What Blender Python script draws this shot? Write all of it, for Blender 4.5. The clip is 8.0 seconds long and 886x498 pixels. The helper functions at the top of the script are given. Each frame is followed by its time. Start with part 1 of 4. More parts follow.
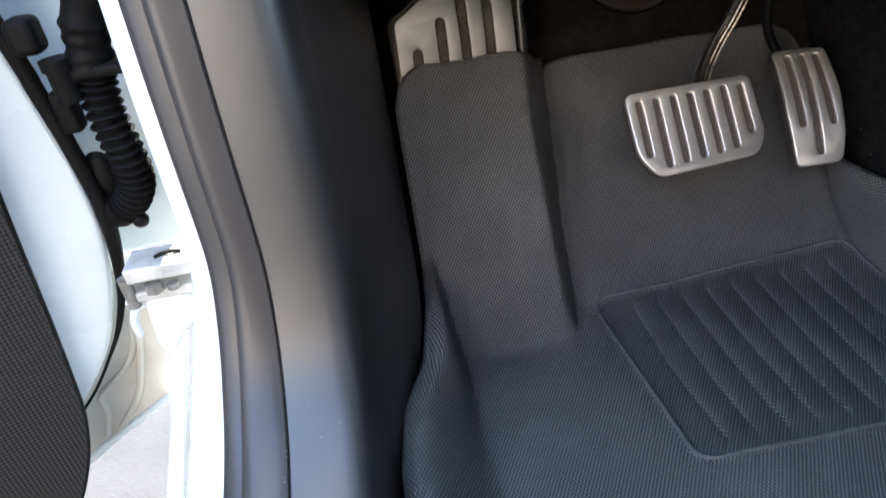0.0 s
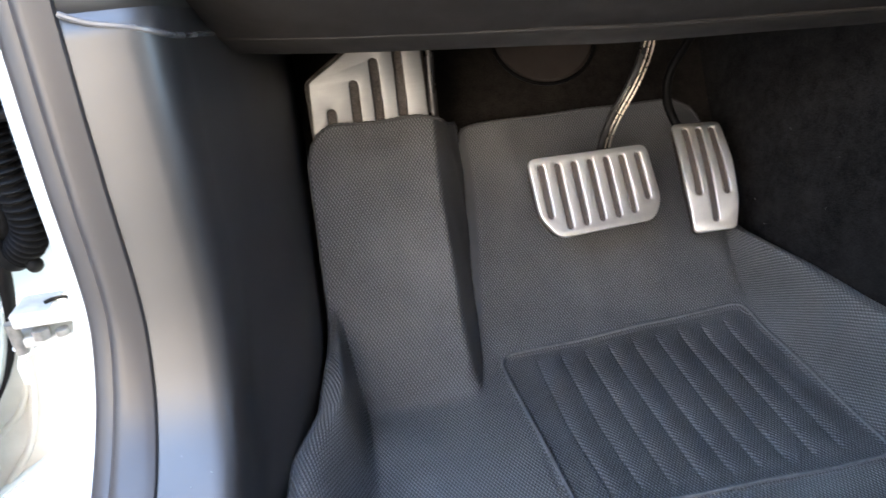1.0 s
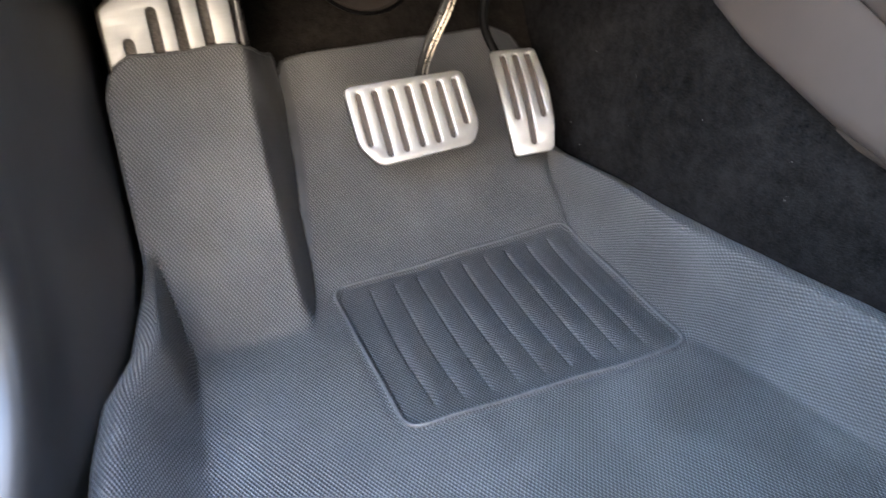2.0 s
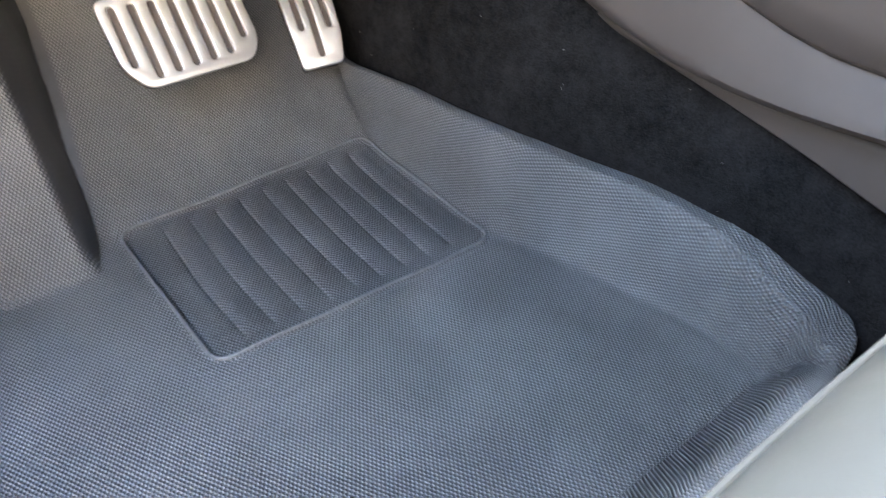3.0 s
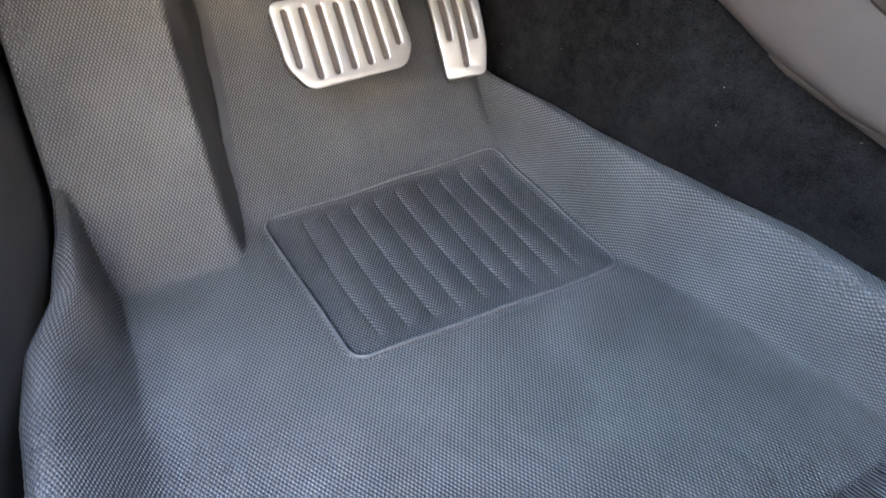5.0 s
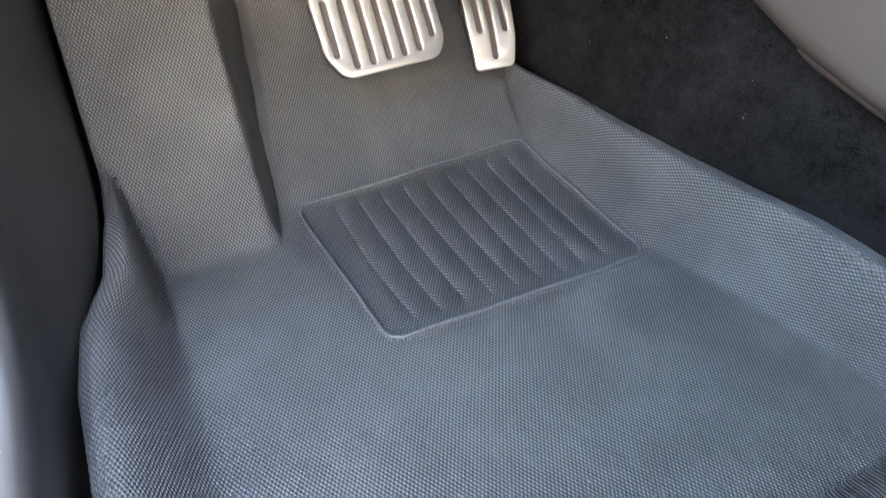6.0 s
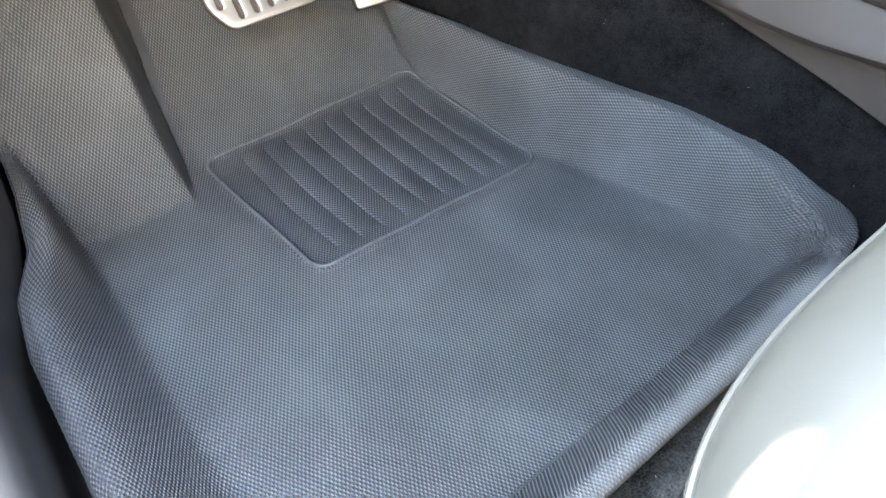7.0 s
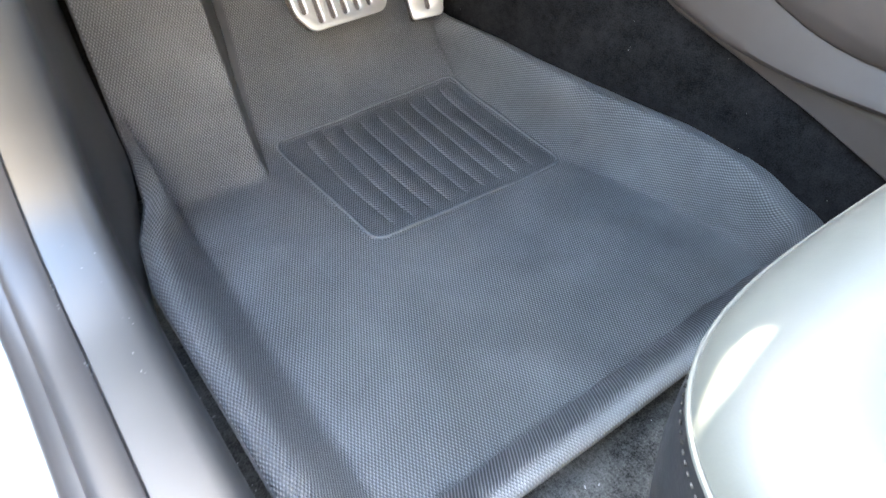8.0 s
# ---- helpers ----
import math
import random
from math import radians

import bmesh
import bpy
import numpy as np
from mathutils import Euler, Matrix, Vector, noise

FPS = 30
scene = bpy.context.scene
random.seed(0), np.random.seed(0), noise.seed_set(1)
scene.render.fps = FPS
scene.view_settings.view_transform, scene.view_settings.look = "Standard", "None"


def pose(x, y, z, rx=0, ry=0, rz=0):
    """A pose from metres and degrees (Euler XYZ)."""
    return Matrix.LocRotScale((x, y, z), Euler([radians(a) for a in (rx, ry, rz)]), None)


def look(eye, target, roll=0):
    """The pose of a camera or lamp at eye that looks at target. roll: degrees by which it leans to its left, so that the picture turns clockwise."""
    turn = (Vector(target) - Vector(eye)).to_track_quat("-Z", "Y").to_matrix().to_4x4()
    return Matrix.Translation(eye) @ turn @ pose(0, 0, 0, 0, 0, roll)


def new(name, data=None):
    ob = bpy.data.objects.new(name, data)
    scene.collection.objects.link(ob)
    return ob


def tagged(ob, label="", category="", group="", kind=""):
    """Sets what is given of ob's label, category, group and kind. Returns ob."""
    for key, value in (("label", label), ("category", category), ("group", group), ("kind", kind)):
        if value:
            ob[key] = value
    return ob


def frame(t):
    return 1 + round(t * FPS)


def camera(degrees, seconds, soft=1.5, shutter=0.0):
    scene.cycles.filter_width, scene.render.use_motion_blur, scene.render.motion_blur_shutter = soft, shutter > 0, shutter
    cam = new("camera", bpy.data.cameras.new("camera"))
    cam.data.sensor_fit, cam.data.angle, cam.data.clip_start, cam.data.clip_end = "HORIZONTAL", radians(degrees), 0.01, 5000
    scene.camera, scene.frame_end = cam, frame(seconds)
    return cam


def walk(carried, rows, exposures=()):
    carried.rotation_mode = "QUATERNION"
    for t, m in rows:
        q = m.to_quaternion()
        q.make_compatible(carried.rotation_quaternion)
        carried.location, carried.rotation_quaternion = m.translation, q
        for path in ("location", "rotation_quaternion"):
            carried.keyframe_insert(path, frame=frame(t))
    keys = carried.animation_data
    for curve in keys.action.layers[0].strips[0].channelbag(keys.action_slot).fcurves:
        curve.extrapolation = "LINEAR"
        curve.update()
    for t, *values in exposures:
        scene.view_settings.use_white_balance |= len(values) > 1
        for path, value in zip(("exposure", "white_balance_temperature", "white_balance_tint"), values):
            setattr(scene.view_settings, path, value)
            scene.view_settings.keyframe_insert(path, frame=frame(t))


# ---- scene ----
cam = camera(66.2, 8.0, shutter=0.3)
PATH = [
    (0, (-0.182, -0.312, 0.416), (-0.086, 1.372, -0.659), -9.0),
    (0.5, (-0.164, -0.315, 0.428), (-0.022, 1.439, -0.523), -7.4),
    (1, (-0.133, -0.333, 0.413), (0.097, 1.42, -0.522), -5.4),
    (1.5, (-0.116, -0.344, 0.402), (0.28, 1.348, -0.586), -3.2),
    (2, (-0.089, -0.357, 0.39), (0.454, 1.24, -0.684), -3.4),
    (2.2, (-0.086, -0.359, 0.384), (0.544, 1.18, -0.727), -2.3),
    (3.5, (-0.057, -0.3735, 0.361), (0.915, 0.808, -0.927), -0.2),
    (4, (-0.0765, -0.3545, 0.3655), (0.889, 0.818, -0.9355), 0.85),
    (4.5, (-0.1, -0.334, 0.381), (0.729, 0.955, -0.905), 1.3),
    (5, (-0.112, -0.336, 0.387), (0.63, 1.031, -0.871), 1.1),
    (5.2, (-0.117, -0.334, 0.388), (0.598, 1.045, -0.873), 1.4),
    (6.3, (-0.145, -0.357, 0.393), (0.576, 0.995, -0.892), 1.1),
    (6.5, (-0.149, -0.37, 0.393), (0.604, 0.933, -0.925), -0.6),
    (7, (-0.17, -0.382, 0.407), (0.722, 0.752, -0.978), -0.4),
    (7.5, (-0.217, -0.383, 0.442), (0.715, 0.687, -0.967), 2.5),
    (8, (-0.266, -0.424, 0.464), (0.655, 0.692, -0.917), 4.5),
]
EXPOSURES = [(0.0, 4.03, 6750, 7), (0.5, 4.43, 6800, 7), (1.0, 4.77, 6900, 7), (2.0, 5.40, 7200, 7), (4.0, 5.38, 7450, 7), (5.0, 5.38, 7350, 7), (6.5, 5.45, 7500, 4), (7.5, 5.54, 7500, 3), (8.0, 5.44, 7300, 3)]

walk(cam, [(t, look(eye, target, roll)) for t, eye, target, roll in PATH], EXPOSURES)

# ---- world and light ----
world = bpy.data.worlds.new("world")
scene.world = world
world.use_nodes = True
wn = world.node_tree.nodes
sky = wn.new("ShaderNodeTexSky")
sky.sky_type, sky.sun_disc = "NISHITA", False
SUN_EL, SUN_AZ = radians(60), radians(14)
sky.sun_elevation, sky.sun_rotation = SUN_EL, SUN_AZ
wn["Background"].inputs[1].default_value = 0.15
world.node_tree.links.new(sky.outputs[0], wn["Background"].inputs[0])
sun_data = bpy.data.lights.new("sun", "SUN")
sun_data.energy, sun_data.angle, sun_data.color = 3.0, radians(0.53), (1.0, 0.95, 0.87)
sun_from = Vector((math.sin(SUN_AZ) * math.cos(SUN_EL), math.cos(SUN_AZ) * math.cos(SUN_EL), math.sin(SUN_EL)))
new("sun", sun_data).matrix_world = look(sun_from * 5, (0, 0, 0))


# ---- materials ----
class Nodes:
    """Short hand for a node material."""

    def __init__(self, name):
        self.m = bpy.data.materials.new(name)
        self.m.use_nodes = True
        self.t = self.m.node_tree
        self.p = self.t.nodes["Principled BSDF"]
        self.co = self.t.nodes.new("ShaderNodeTexCoord")

    def add(self, kind, **inputs):
        n = self.t.nodes.new(kind)
        for key, v in inputs.items():
            self.put(n.inputs[key.replace("_", " ")], v)
        return n

    def put(self, socket, v):
        if isinstance(v, bpy.types.NodeSocket):
            self.t.links.new(v, socket)
        else:
            socket.default_value = v

    def math(self, op, a, b=0.0, c=0.0):
        n = self.t.nodes.new("ShaderNodeMath")
        n.operation = op
        for i, v in enumerate((a, b, c)):
            self.put(n.inputs[i], v)
        return n.outputs[0]

    def noise(self, scale, detail=3.0, rough=0.55, vector=None):
        n = self.add("ShaderNodeTexNoise", Scale=scale, Detail=detail, Roughness=rough)
        self.put(n.inputs["Vector"], vector or self.co.outputs["Object"])
        return n.outputs["Fac"]

    def ramp(self, fac, a, b, lo=0.3, hi=0.7):
        n = self.t.nodes.new("ShaderNodeValToRGB")
        n.color_ramp.elements[0].position, n.color_ramp.elements[1].position = lo, hi
        n.color_ramp.elements[0].color = (*a, 1)
        n.color_ramp.elements[1].color = (*b, 1)
        self.put(n.inputs[0], fac)
        return n.outputs[0]

    def mapped(self, fac, a, b, lo=0.0, hi=1.0):
        n = self.t.nodes.new("ShaderNodeMapRange")
        for i, v in enumerate((fac, lo, hi, a, b)):
            self.put(n.inputs[i], v)
        return n.outputs[0]

    def bump(self, height, strength, distance, normal=None):
        n = self.add("ShaderNodeBump", Strength=strength, Distance=distance, Height=height)
        if normal:
            self.put(n.inputs["Normal"], normal)
        return n.outputs[0]

    def end(self, **inputs):
        for key, v in inputs.items():
            self.put(self.p.inputs[key.replace("_", " ")], v)
        return self.m


def plain(name, a, b, rough=0.5, metal=0.0, spread=14.0, grain=900.0, relief=0.25, depth=0.0004, spec=0.5):
    """Two tones in soft patches, uneven gloss and a fine grain."""
    n = Nodes(name)
    soft = n.noise(spread, 4.0)
    fine = n.noise(grain, 2.0)
    col = n.ramp(soft, a, b)
    gloss = n.mapped(n.noise(spread * 3.1, 3.0), rough - 0.07, rough + 0.07, 0.3, 0.7)
    return n.end(Base_Color=col, Roughness=gloss, Metallic=metal, Specular_IOR_Level=spec, Normal=n.bump(fine, relief, depth))


def weave_material(name, a, b, px, py, depth, rough, strength=1.0, drawn_shading=False):
    """A moulded weave of small staggered dots; where the sheet was pulled steep or rolls over the lip they fade to a
    tone with shade or sheen painted in.
    """
    n = Nodes(name)
    sep = n.add("ShaderNodeSeparateXYZ", Vector=n.co.outputs["UV"]).outputs
    wob = n.noise(6.0, 2.0)
    x = n.math("MULTIPLY_ADD", wob, 0.004, sep[0])
    cx = n.math("COSINE", n.math("MULTIPLY", x, 2 * math.pi / px))
    cy = n.math("COSINE", n.math("MULTIPLY", sep[1], 2 * math.pi / py))
    dot = n.math("MULTIPLY_ADD", n.math("MULTIPLY", cx, cy), 0.5, 0.5)
    dot = n.math("POWER", dot, 2.4)
    if drawn_shading:
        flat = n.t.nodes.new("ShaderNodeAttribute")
        flat.attribute_name = "drawn_shading"
        shading_tone = n.t.nodes.new("ShaderNodeAttribute")
        shading_tone.attribute_name = "shading_tone"
        dot = n.add("ShaderNodeMix", Factor=flat.outputs["Fac"], A=dot, B=shading_tone.outputs["Fac"]).outputs[0]
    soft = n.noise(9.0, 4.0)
    # Dot tops paler, gaps darker: wear and dirt plus painted glint and groove shade.
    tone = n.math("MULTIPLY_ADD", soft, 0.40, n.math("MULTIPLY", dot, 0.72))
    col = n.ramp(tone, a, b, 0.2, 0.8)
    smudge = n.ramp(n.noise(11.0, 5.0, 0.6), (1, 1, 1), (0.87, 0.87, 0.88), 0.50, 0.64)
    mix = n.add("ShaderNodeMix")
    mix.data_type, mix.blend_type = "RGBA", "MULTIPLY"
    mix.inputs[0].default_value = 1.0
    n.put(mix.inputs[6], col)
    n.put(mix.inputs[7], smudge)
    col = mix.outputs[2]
    worn = n.mapped(soft, rough - 0.06, rough + 0.06, 0.3, 0.7)
    gloss = n.math("MULTIPLY_ADD", dot, -0.08, worn)
    fine = n.bump(n.noise(2200.0, 2.0), 0.15, 0.0002)
    return n.end(Base_Color=col, Roughness=gloss, Specular_IOR_Level=0.55, Normal=n.bump(dot, strength, depth, fine))


M_MAT = weave_material("mat_weave", (0.042, 0.043, 0.045), (0.275, 0.275, 0.278), 0.0029, 0.0050, 0.0017, 0.42, drawn_shading=True)


M_BEADRIM = plain("bead_rubber", (0.075, 0.076, 0.078), (0.135, 0.136, 0.139), 0.40, spread=300.0, grain=1200.0, relief=0.5, depth=0.0006)
M_MATEDGE = plain("mat_edge", (0.035, 0.035, 0.036), (0.075, 0.074, 0.074), 0.7, spread=900.0, grain=1500.0, relief=0.5, depth=0.0006)
M_PAD = weave_material("pad_weave", (0.026, 0.027, 0.029), (0.185, 0.186, 0.190), 0.0029, 0.0044, 0.0013, 0.50)


def carpet_material(name, a, b):
    n = Nodes(name)
    fuzz = n.noise(700.0, 4.0, 0.7)
    patch = n.noise(22.0, 5.0, 0.65)
    both = n.math("MULTIPLY_ADD", fuzz, 0.5, n.math("MULTIPLY_ADD", patch, 0.32, n.math("MULTIPLY", n.noise(110.0, 3.0), 0.18)))
    return n.end(Base_Color=n.ramp(both, a, b, 0.40, 0.62), Roughness=0.95, Specular_IOR_Level=0.08, 
                 Normal=n.bump(fuzz, 0.9, 0.0016))


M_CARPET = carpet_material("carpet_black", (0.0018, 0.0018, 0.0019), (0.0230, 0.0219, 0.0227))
# The same carpet, its colour raised to paint in the skylight behind the mat.
M_CARPET_SKYLIT = carpet_material("carpet_black_skylit", (0.012, 0.0122, 0.0122), (0.125, 0.125, 0.120))
M_FELT = carpet_material("felt_brown_black", (0.007, 0.006, 0.0055), (0.028, 0.024, 0.021))
M_SPECK = carpet_material("speckled_backing", (0.05, 0.043, 0.039), (0.20, 0.18, 0.165))


def trim_material(name, a, b, rough, spec=0.5):
    """Smooth satin plastic or rubber with faint rub marks."""
    n = Nodes(name)
    soft = n.noise(9.0, 3.0)
    return n.end(Base_Color=n.ramp(soft, a, b), Specular_IOR_Level=spec,
                 Roughness=n.mapped(n.noise(16.0, 2.0), rough - 0.03, rough + 0.03, 0.3, 0.7))


M_TRIM = trim_material("trim_plastic", (0.022, 0.0215, 0.0220), (0.028, 0.0273, 0.0280), 0.46, 1.0)
M_DASH = plain("dash_plastic", (0.012, 0.0105, 0.0095), (0.017, 0.015, 0.0135), 0.6, grain=1300.0, relief=0.3)
M_CONSOLE = plain("console_plastic", (0.055, 0.043, 0.037), (0.065, 0.051, 0.044), 0.5, grain=1400.0, relief=0.25)
M_RUBBER = plain("black_rubber", (0.0028, 0.0028, 0.003), (0.005, 0.005, 0.0053), 0.55, grain=700.0, relief=0.2, spec=0.08)
M_SEAL = trim_material("seal_rubber", (0.040, 0.0372, 0.0375), (0.049, 0.0455, 0.046), 0.38)
M_PAINT = plain("white_paint", (0.60, 0.665, 0.69), (0.65, 0.71, 0.735), 0.25, spread=5.0, grain=300.0, relief=0.03)
M_CREAM = plain("cream_sealant", (0.50, 0.475, 0.42), (0.60, 0.58, 0.52), 0.5, spread=30.0, grain=200.0, relief=0.3, depth=0.001)
M_HINGE = plain("painted_hinge_metal", (0.30, 0.30, 0.29), (0.52, 0.52, 0.50), 0.5, spread=60.0, grain=300.0, relief=0.4)
M_WORN = plain("worn_hinge_steel", (0.10, 0.095, 0.085), (0.24, 0.23, 0.21), 0.5, spread=120.0, grain=300.0, relief=0.4)
M_DARKSTEEL = plain("black_painted_steel", (0.014, 0.013, 0.013), (0.022, 0.02, 0.02), 0.28, grain=500.0, relief=0.1)
M_BROWNRUBBER = plain("pedal_rubber", (0.05, 0.04, 0.036), (0.075, 0.06, 0.054), 0.7, grain=900.0, relief=0.4)
M_LEATHER = plain("pale_leather", (0.094, 0.096, 0.083), (0.107, 0.109, 0.095), 0.42, spread=10.0, grain=700.0, relief=0.12, depth=0.0004)
M_SEATSIDE = plain("seat_side_vinyl", (0.011, 0.0115, 0.0125), (0.017, 0.0175, 0.019), 0.42, grain=420.0, relief=0.35, depth=0.0006)
M_LINING = plain("pale_lining", (0.17, 0.125, 0.09), (0.20, 0.15, 0.11), 0.9, grain=600.0, relief=0.4)
M_DARKLINING = plain("dark_lining", (0.05, 0.045, 0.042), (0.065, 0.06, 0.056), 0.8, grain=600.0, relief=0.4)
M_BEAD = plain("satin_bead", (0.10, 0.10, 0.105), (0.13, 0.13, 0.135), 0.25)
M_GROUND = plain("asphalt", (0.017, 0.0174, 0.0205), (0.024, 0.0245, 0.0280), 0.9, spread=3.0, grain=120.0, relief=0.5, depth=0.003)
M_BOUNCE = plain("sand_bounce", (0.55, 0.455, 0.37), (0.63, 0.53, 0.44), 0.9, spread=2.0, grain=60.0, relief=0.5, depth=0.004)
M_SKYBLOCK = plain("grey_skyblock", (0.36, 0.385, 0.41), (0.43, 0.455, 0.48), 0.9, spread=2.0, grain=60.0, relief=0.5, depth=0.004)
M_LINT = plain("lint", (0.26, 0.26, 0.25), (0.42, 0.42, 0.41), 0.9)
M_RECESS = plain("brown_pad", (0.018, 0.013, 0.011), (0.030, 0.022, 0.018), 0.85, grain=500.0, relief=0.5)


def brushed_material(name, tone, along=(1.0, 1.0, 1.0)):
    n = Nodes(name)
    mp = n.add("ShaderNodeMapping", Vector=n.co.outputs["Object"], Scale=along)
    lines = n.noise(900.0, 3.0, 0.6, mp.outputs[0])
    patch = n.noise(40.0, 3.0)
    col = n.ramp(patch, tone, tuple(min(1, v * 1.12) for v in tone))
    return n.end(Base_Color=col, Metallic=1.0, Roughness=n.mapped(lines, 0.42, 0.58, 0.3, 0.7), Normal=n.bump(lines, 0.12, 0.0002))


M_POLISHED = plain("bright_warm_steel", (0.45, 0.40, 0.33), (0.6, 0.55, 0.47), 0.3, 1.0, spread=90.0)
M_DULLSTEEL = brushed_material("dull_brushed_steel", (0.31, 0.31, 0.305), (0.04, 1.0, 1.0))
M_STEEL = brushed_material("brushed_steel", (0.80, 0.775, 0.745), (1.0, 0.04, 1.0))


def grille_material():
    n = Nodes("grille_mesh")
    v = n.add("ShaderNodeTexVoronoi", Scale=330.0, Vector=n.co.outputs["Object"], Randomness=0.0)
    d = v.outputs["Distance"]
    return n.end(Base_Color=n.ramp(d, (0.036, 0.034, 0.033), (0.003, 0.003, 0.003), 0.30, 0.55), Roughness=0.65, Specular_IOR_Level=0.2,
                 Normal=n.bump(n.math("SUBTRACT", 1.0, d), 0.8, 0.0012))


M_GRILLE = grille_material()


# ---- mesh helpers ----
def smooth(me):
    me.polygons.foreach_set("use_smooth", [True] * len(me.polygons))
    return me


def mesh_object(name, me, material, parent=None, label="", flat=False):
    if not flat:
        smooth(me)
        me.set_sharp_from_angle(angle=radians(42))
    me.materials.append(material)
    ob = new(name, me)
    if parent:
        ob.parent = parent
    return tagged(ob, label)


def part(name, bm, material, parent=None, label="", flat=False):
    me = bpy.data.meshes.new(name)
    bm.normal_update()
    bm.to_mesh(me)
    bm.free()
    return mesh_object(name, me, material, parent, label, flat)


def thing(name, at, label, category, group="", kind=""):
    ob = new(name)
    ob.empty_display_size = 0.02
    ob.location = at
    return tagged(ob, label, category, group, kind)


def adopt(parent, *parts):
    """Parts made in world coordinates keep their place under their thing."""
    bpy.context.view_layer.update()
    for ob in parts:
        ob.parent = parent
        ob.matrix_parent_inverse = parent.matrix_world.inverted()


def grid(points):
    """A sheet from rows of points."""
    bm = bmesh.new()
    rows = [[bm.verts.new(p) for p in row] for row in points]
    for r0, r1 in zip(rows, rows[1:]):
        for a, b, c, d in zip(r0, r0[1:], r1[1:], r1):
            bm.faces.new((a, b, c, d))
    return bm


def thicken(ob, depth, offset=-1.0):
    mod = ob.modifiers.new("thickness", "SOLIDIFY")
    mod.thickness, mod.offset = depth, offset
    return ob


def rounded(ob, width, segments=3, angle=35):
    mod = ob.modifiers.new("edges", "BEVEL")
    mod.width, mod.segments, mod.limit_method, mod.angle_limit = width, segments, "ANGLE", radians(angle)
    return ob


def box(lo, hi):
    bm = bmesh.new()
    bmesh.ops.create_cube(bm, size=1)
    for v in bm.verts:
        v.co = Vector([(l + h) / 2 + c * (h - l) for c, l, h in zip(v.co, lo, hi)])
    return bm


def ramp01(t):
    t = np.clip(t, 0, 1)
    return t * t * (3 - 2 * t)


def table(x, pairs):
    return np.interp(x, [p[0] for p in pairs], [p[1] for p in pairs])


def spline(points, steps):
    """A smooth line through points (Catmull-Rom)."""
    p = [np.array(q, float) for q in points]
    p = [2 * p[0] - p[1], *p, 2 * p[-1] - p[-2]]
    out = []
    for a, b, c, d in zip(p, p[1:], p[2:], p[3:]):
        for i in range(steps):
            t = i / steps
            out.append(0.5 * (2 * b + (c - a) * t + (2 * a - 5 * b + 4 * c - d) * t * t + (3 * b - a - 3 * c + d) * t ** 3))
    return out + [p[-2]]


def frames_along(line):
    """A point, a side and an up for each place on a line, with no twist."""
    out, side = [], None
    for i, p in enumerate(line):
        d = Vector(line[min(i + 1, len(line) - 1)]) - Vector(line[max(i - 1, 0)])
        d.normalize()
        if side is None:
            side = d.orthogonal().normalized()
        side = (side - d * side.dot(d)).normalized()
        out.append((Vector(p), side.copy(), d.cross(side)))
    return out


def tube(line, radius, sides=12, flat=1.0, bm=None):
    """A round bar along a line; radius may be a function of the index."""
    bm = bm or bmesh.new()
    rings = []
    for i, (p, s, u) in enumerate(frames_along(line)):
        r = radius(i) if callable(radius) else radius
        rings.append([bm.verts.new(p + r * (math.cos(a) * s + flat * math.sin(a) * u)) for a in (2 * math.pi * k / sides for k in range(sides))])
    for r0, r1 in zip(rings, rings[1:]):
        for k in range(sides):
            bm.faces.new((r0[k], r0[(k + 1) % sides], r1[(k + 1) % sides], r1[k]))
    bm.faces.new(rings[0][::-1])
    bm.faces.new(rings[-1])
    return bm


def fillet(corners, radius, steps=5):
    """A closed outline with rounded corners."""
    out = []
    n = len(corners)
    for i in range(n):
        a, b, c = (Vector(corners[j % n]).to_2d() for j in (i - 1, i, i + 1))
        r = min(radius, (a - b).length * 0.45, (c - b).length * 0.45)
        p, q = b + (a - b).normalized() * r, b + (c - b).normalized() * r
        for k in range(steps + 1):
            t = k / steps
            out.append((1 - t) ** 2 * p + 2 * t * (1 - t) * b + t * t * q)
    return out


def slot(a, b, width, steps=6):
    """A long hole with round ends from a to b."""
    a, b = Vector(a), Vector(b)
    d = (b - a).normalized()
    s = Vector((-d.y, d.x))
    turn = [math.pi * k / steps for k in range(steps + 1)]
    return ([b + width / 2 * (math.cos(t) * s + math.sin(t) * d) for t in turn] +
            [a - width / 2 * (math.cos(t) * s + math.sin(t) * d) for t in turn])


def plate_mesh(name, outline, holes, thickness, bevel):
    """A flat plate with holes and rounded edges, in its own x and y."""
    cu = bpy.data.curves.new(name, "CURVE")
    cu.dimensions, cu.fill_mode = "2D", "BOTH"
    cu.extrude, cu.bevel_depth, cu.bevel_resolution = thickness / 2, bevel, 2
    cu.offset = -bevel
    for loop in (outline, *holes):
        sp = cu.splines.new("POLY")
        sp.points.add(len(loop) - 1)
        for q, p in zip(sp.points, loop):
            q.co = (p.x, p.y, 0, 1)
        sp.use_cyclic_u = True
    ob = new(name + "_curve", cu)
    me = bpy.data.meshes.new_from_object(ob.evaluated_get(bpy.context.evaluated_depsgraph_get()))
    bpy.data.objects.remove(ob)
    bpy.data.curves.remove(cu)
    me.name = name
    bm = bmesh.new()
    bm.from_mesh(me)
    bmesh.ops.remove_doubles(bm, verts=bm.verts[:], dist=0.00005)
    bmesh.ops.recalc_face_normals(bm, faces=bm.faces[:])
    bm.to_mesh(me)
    bm.free()
    return me


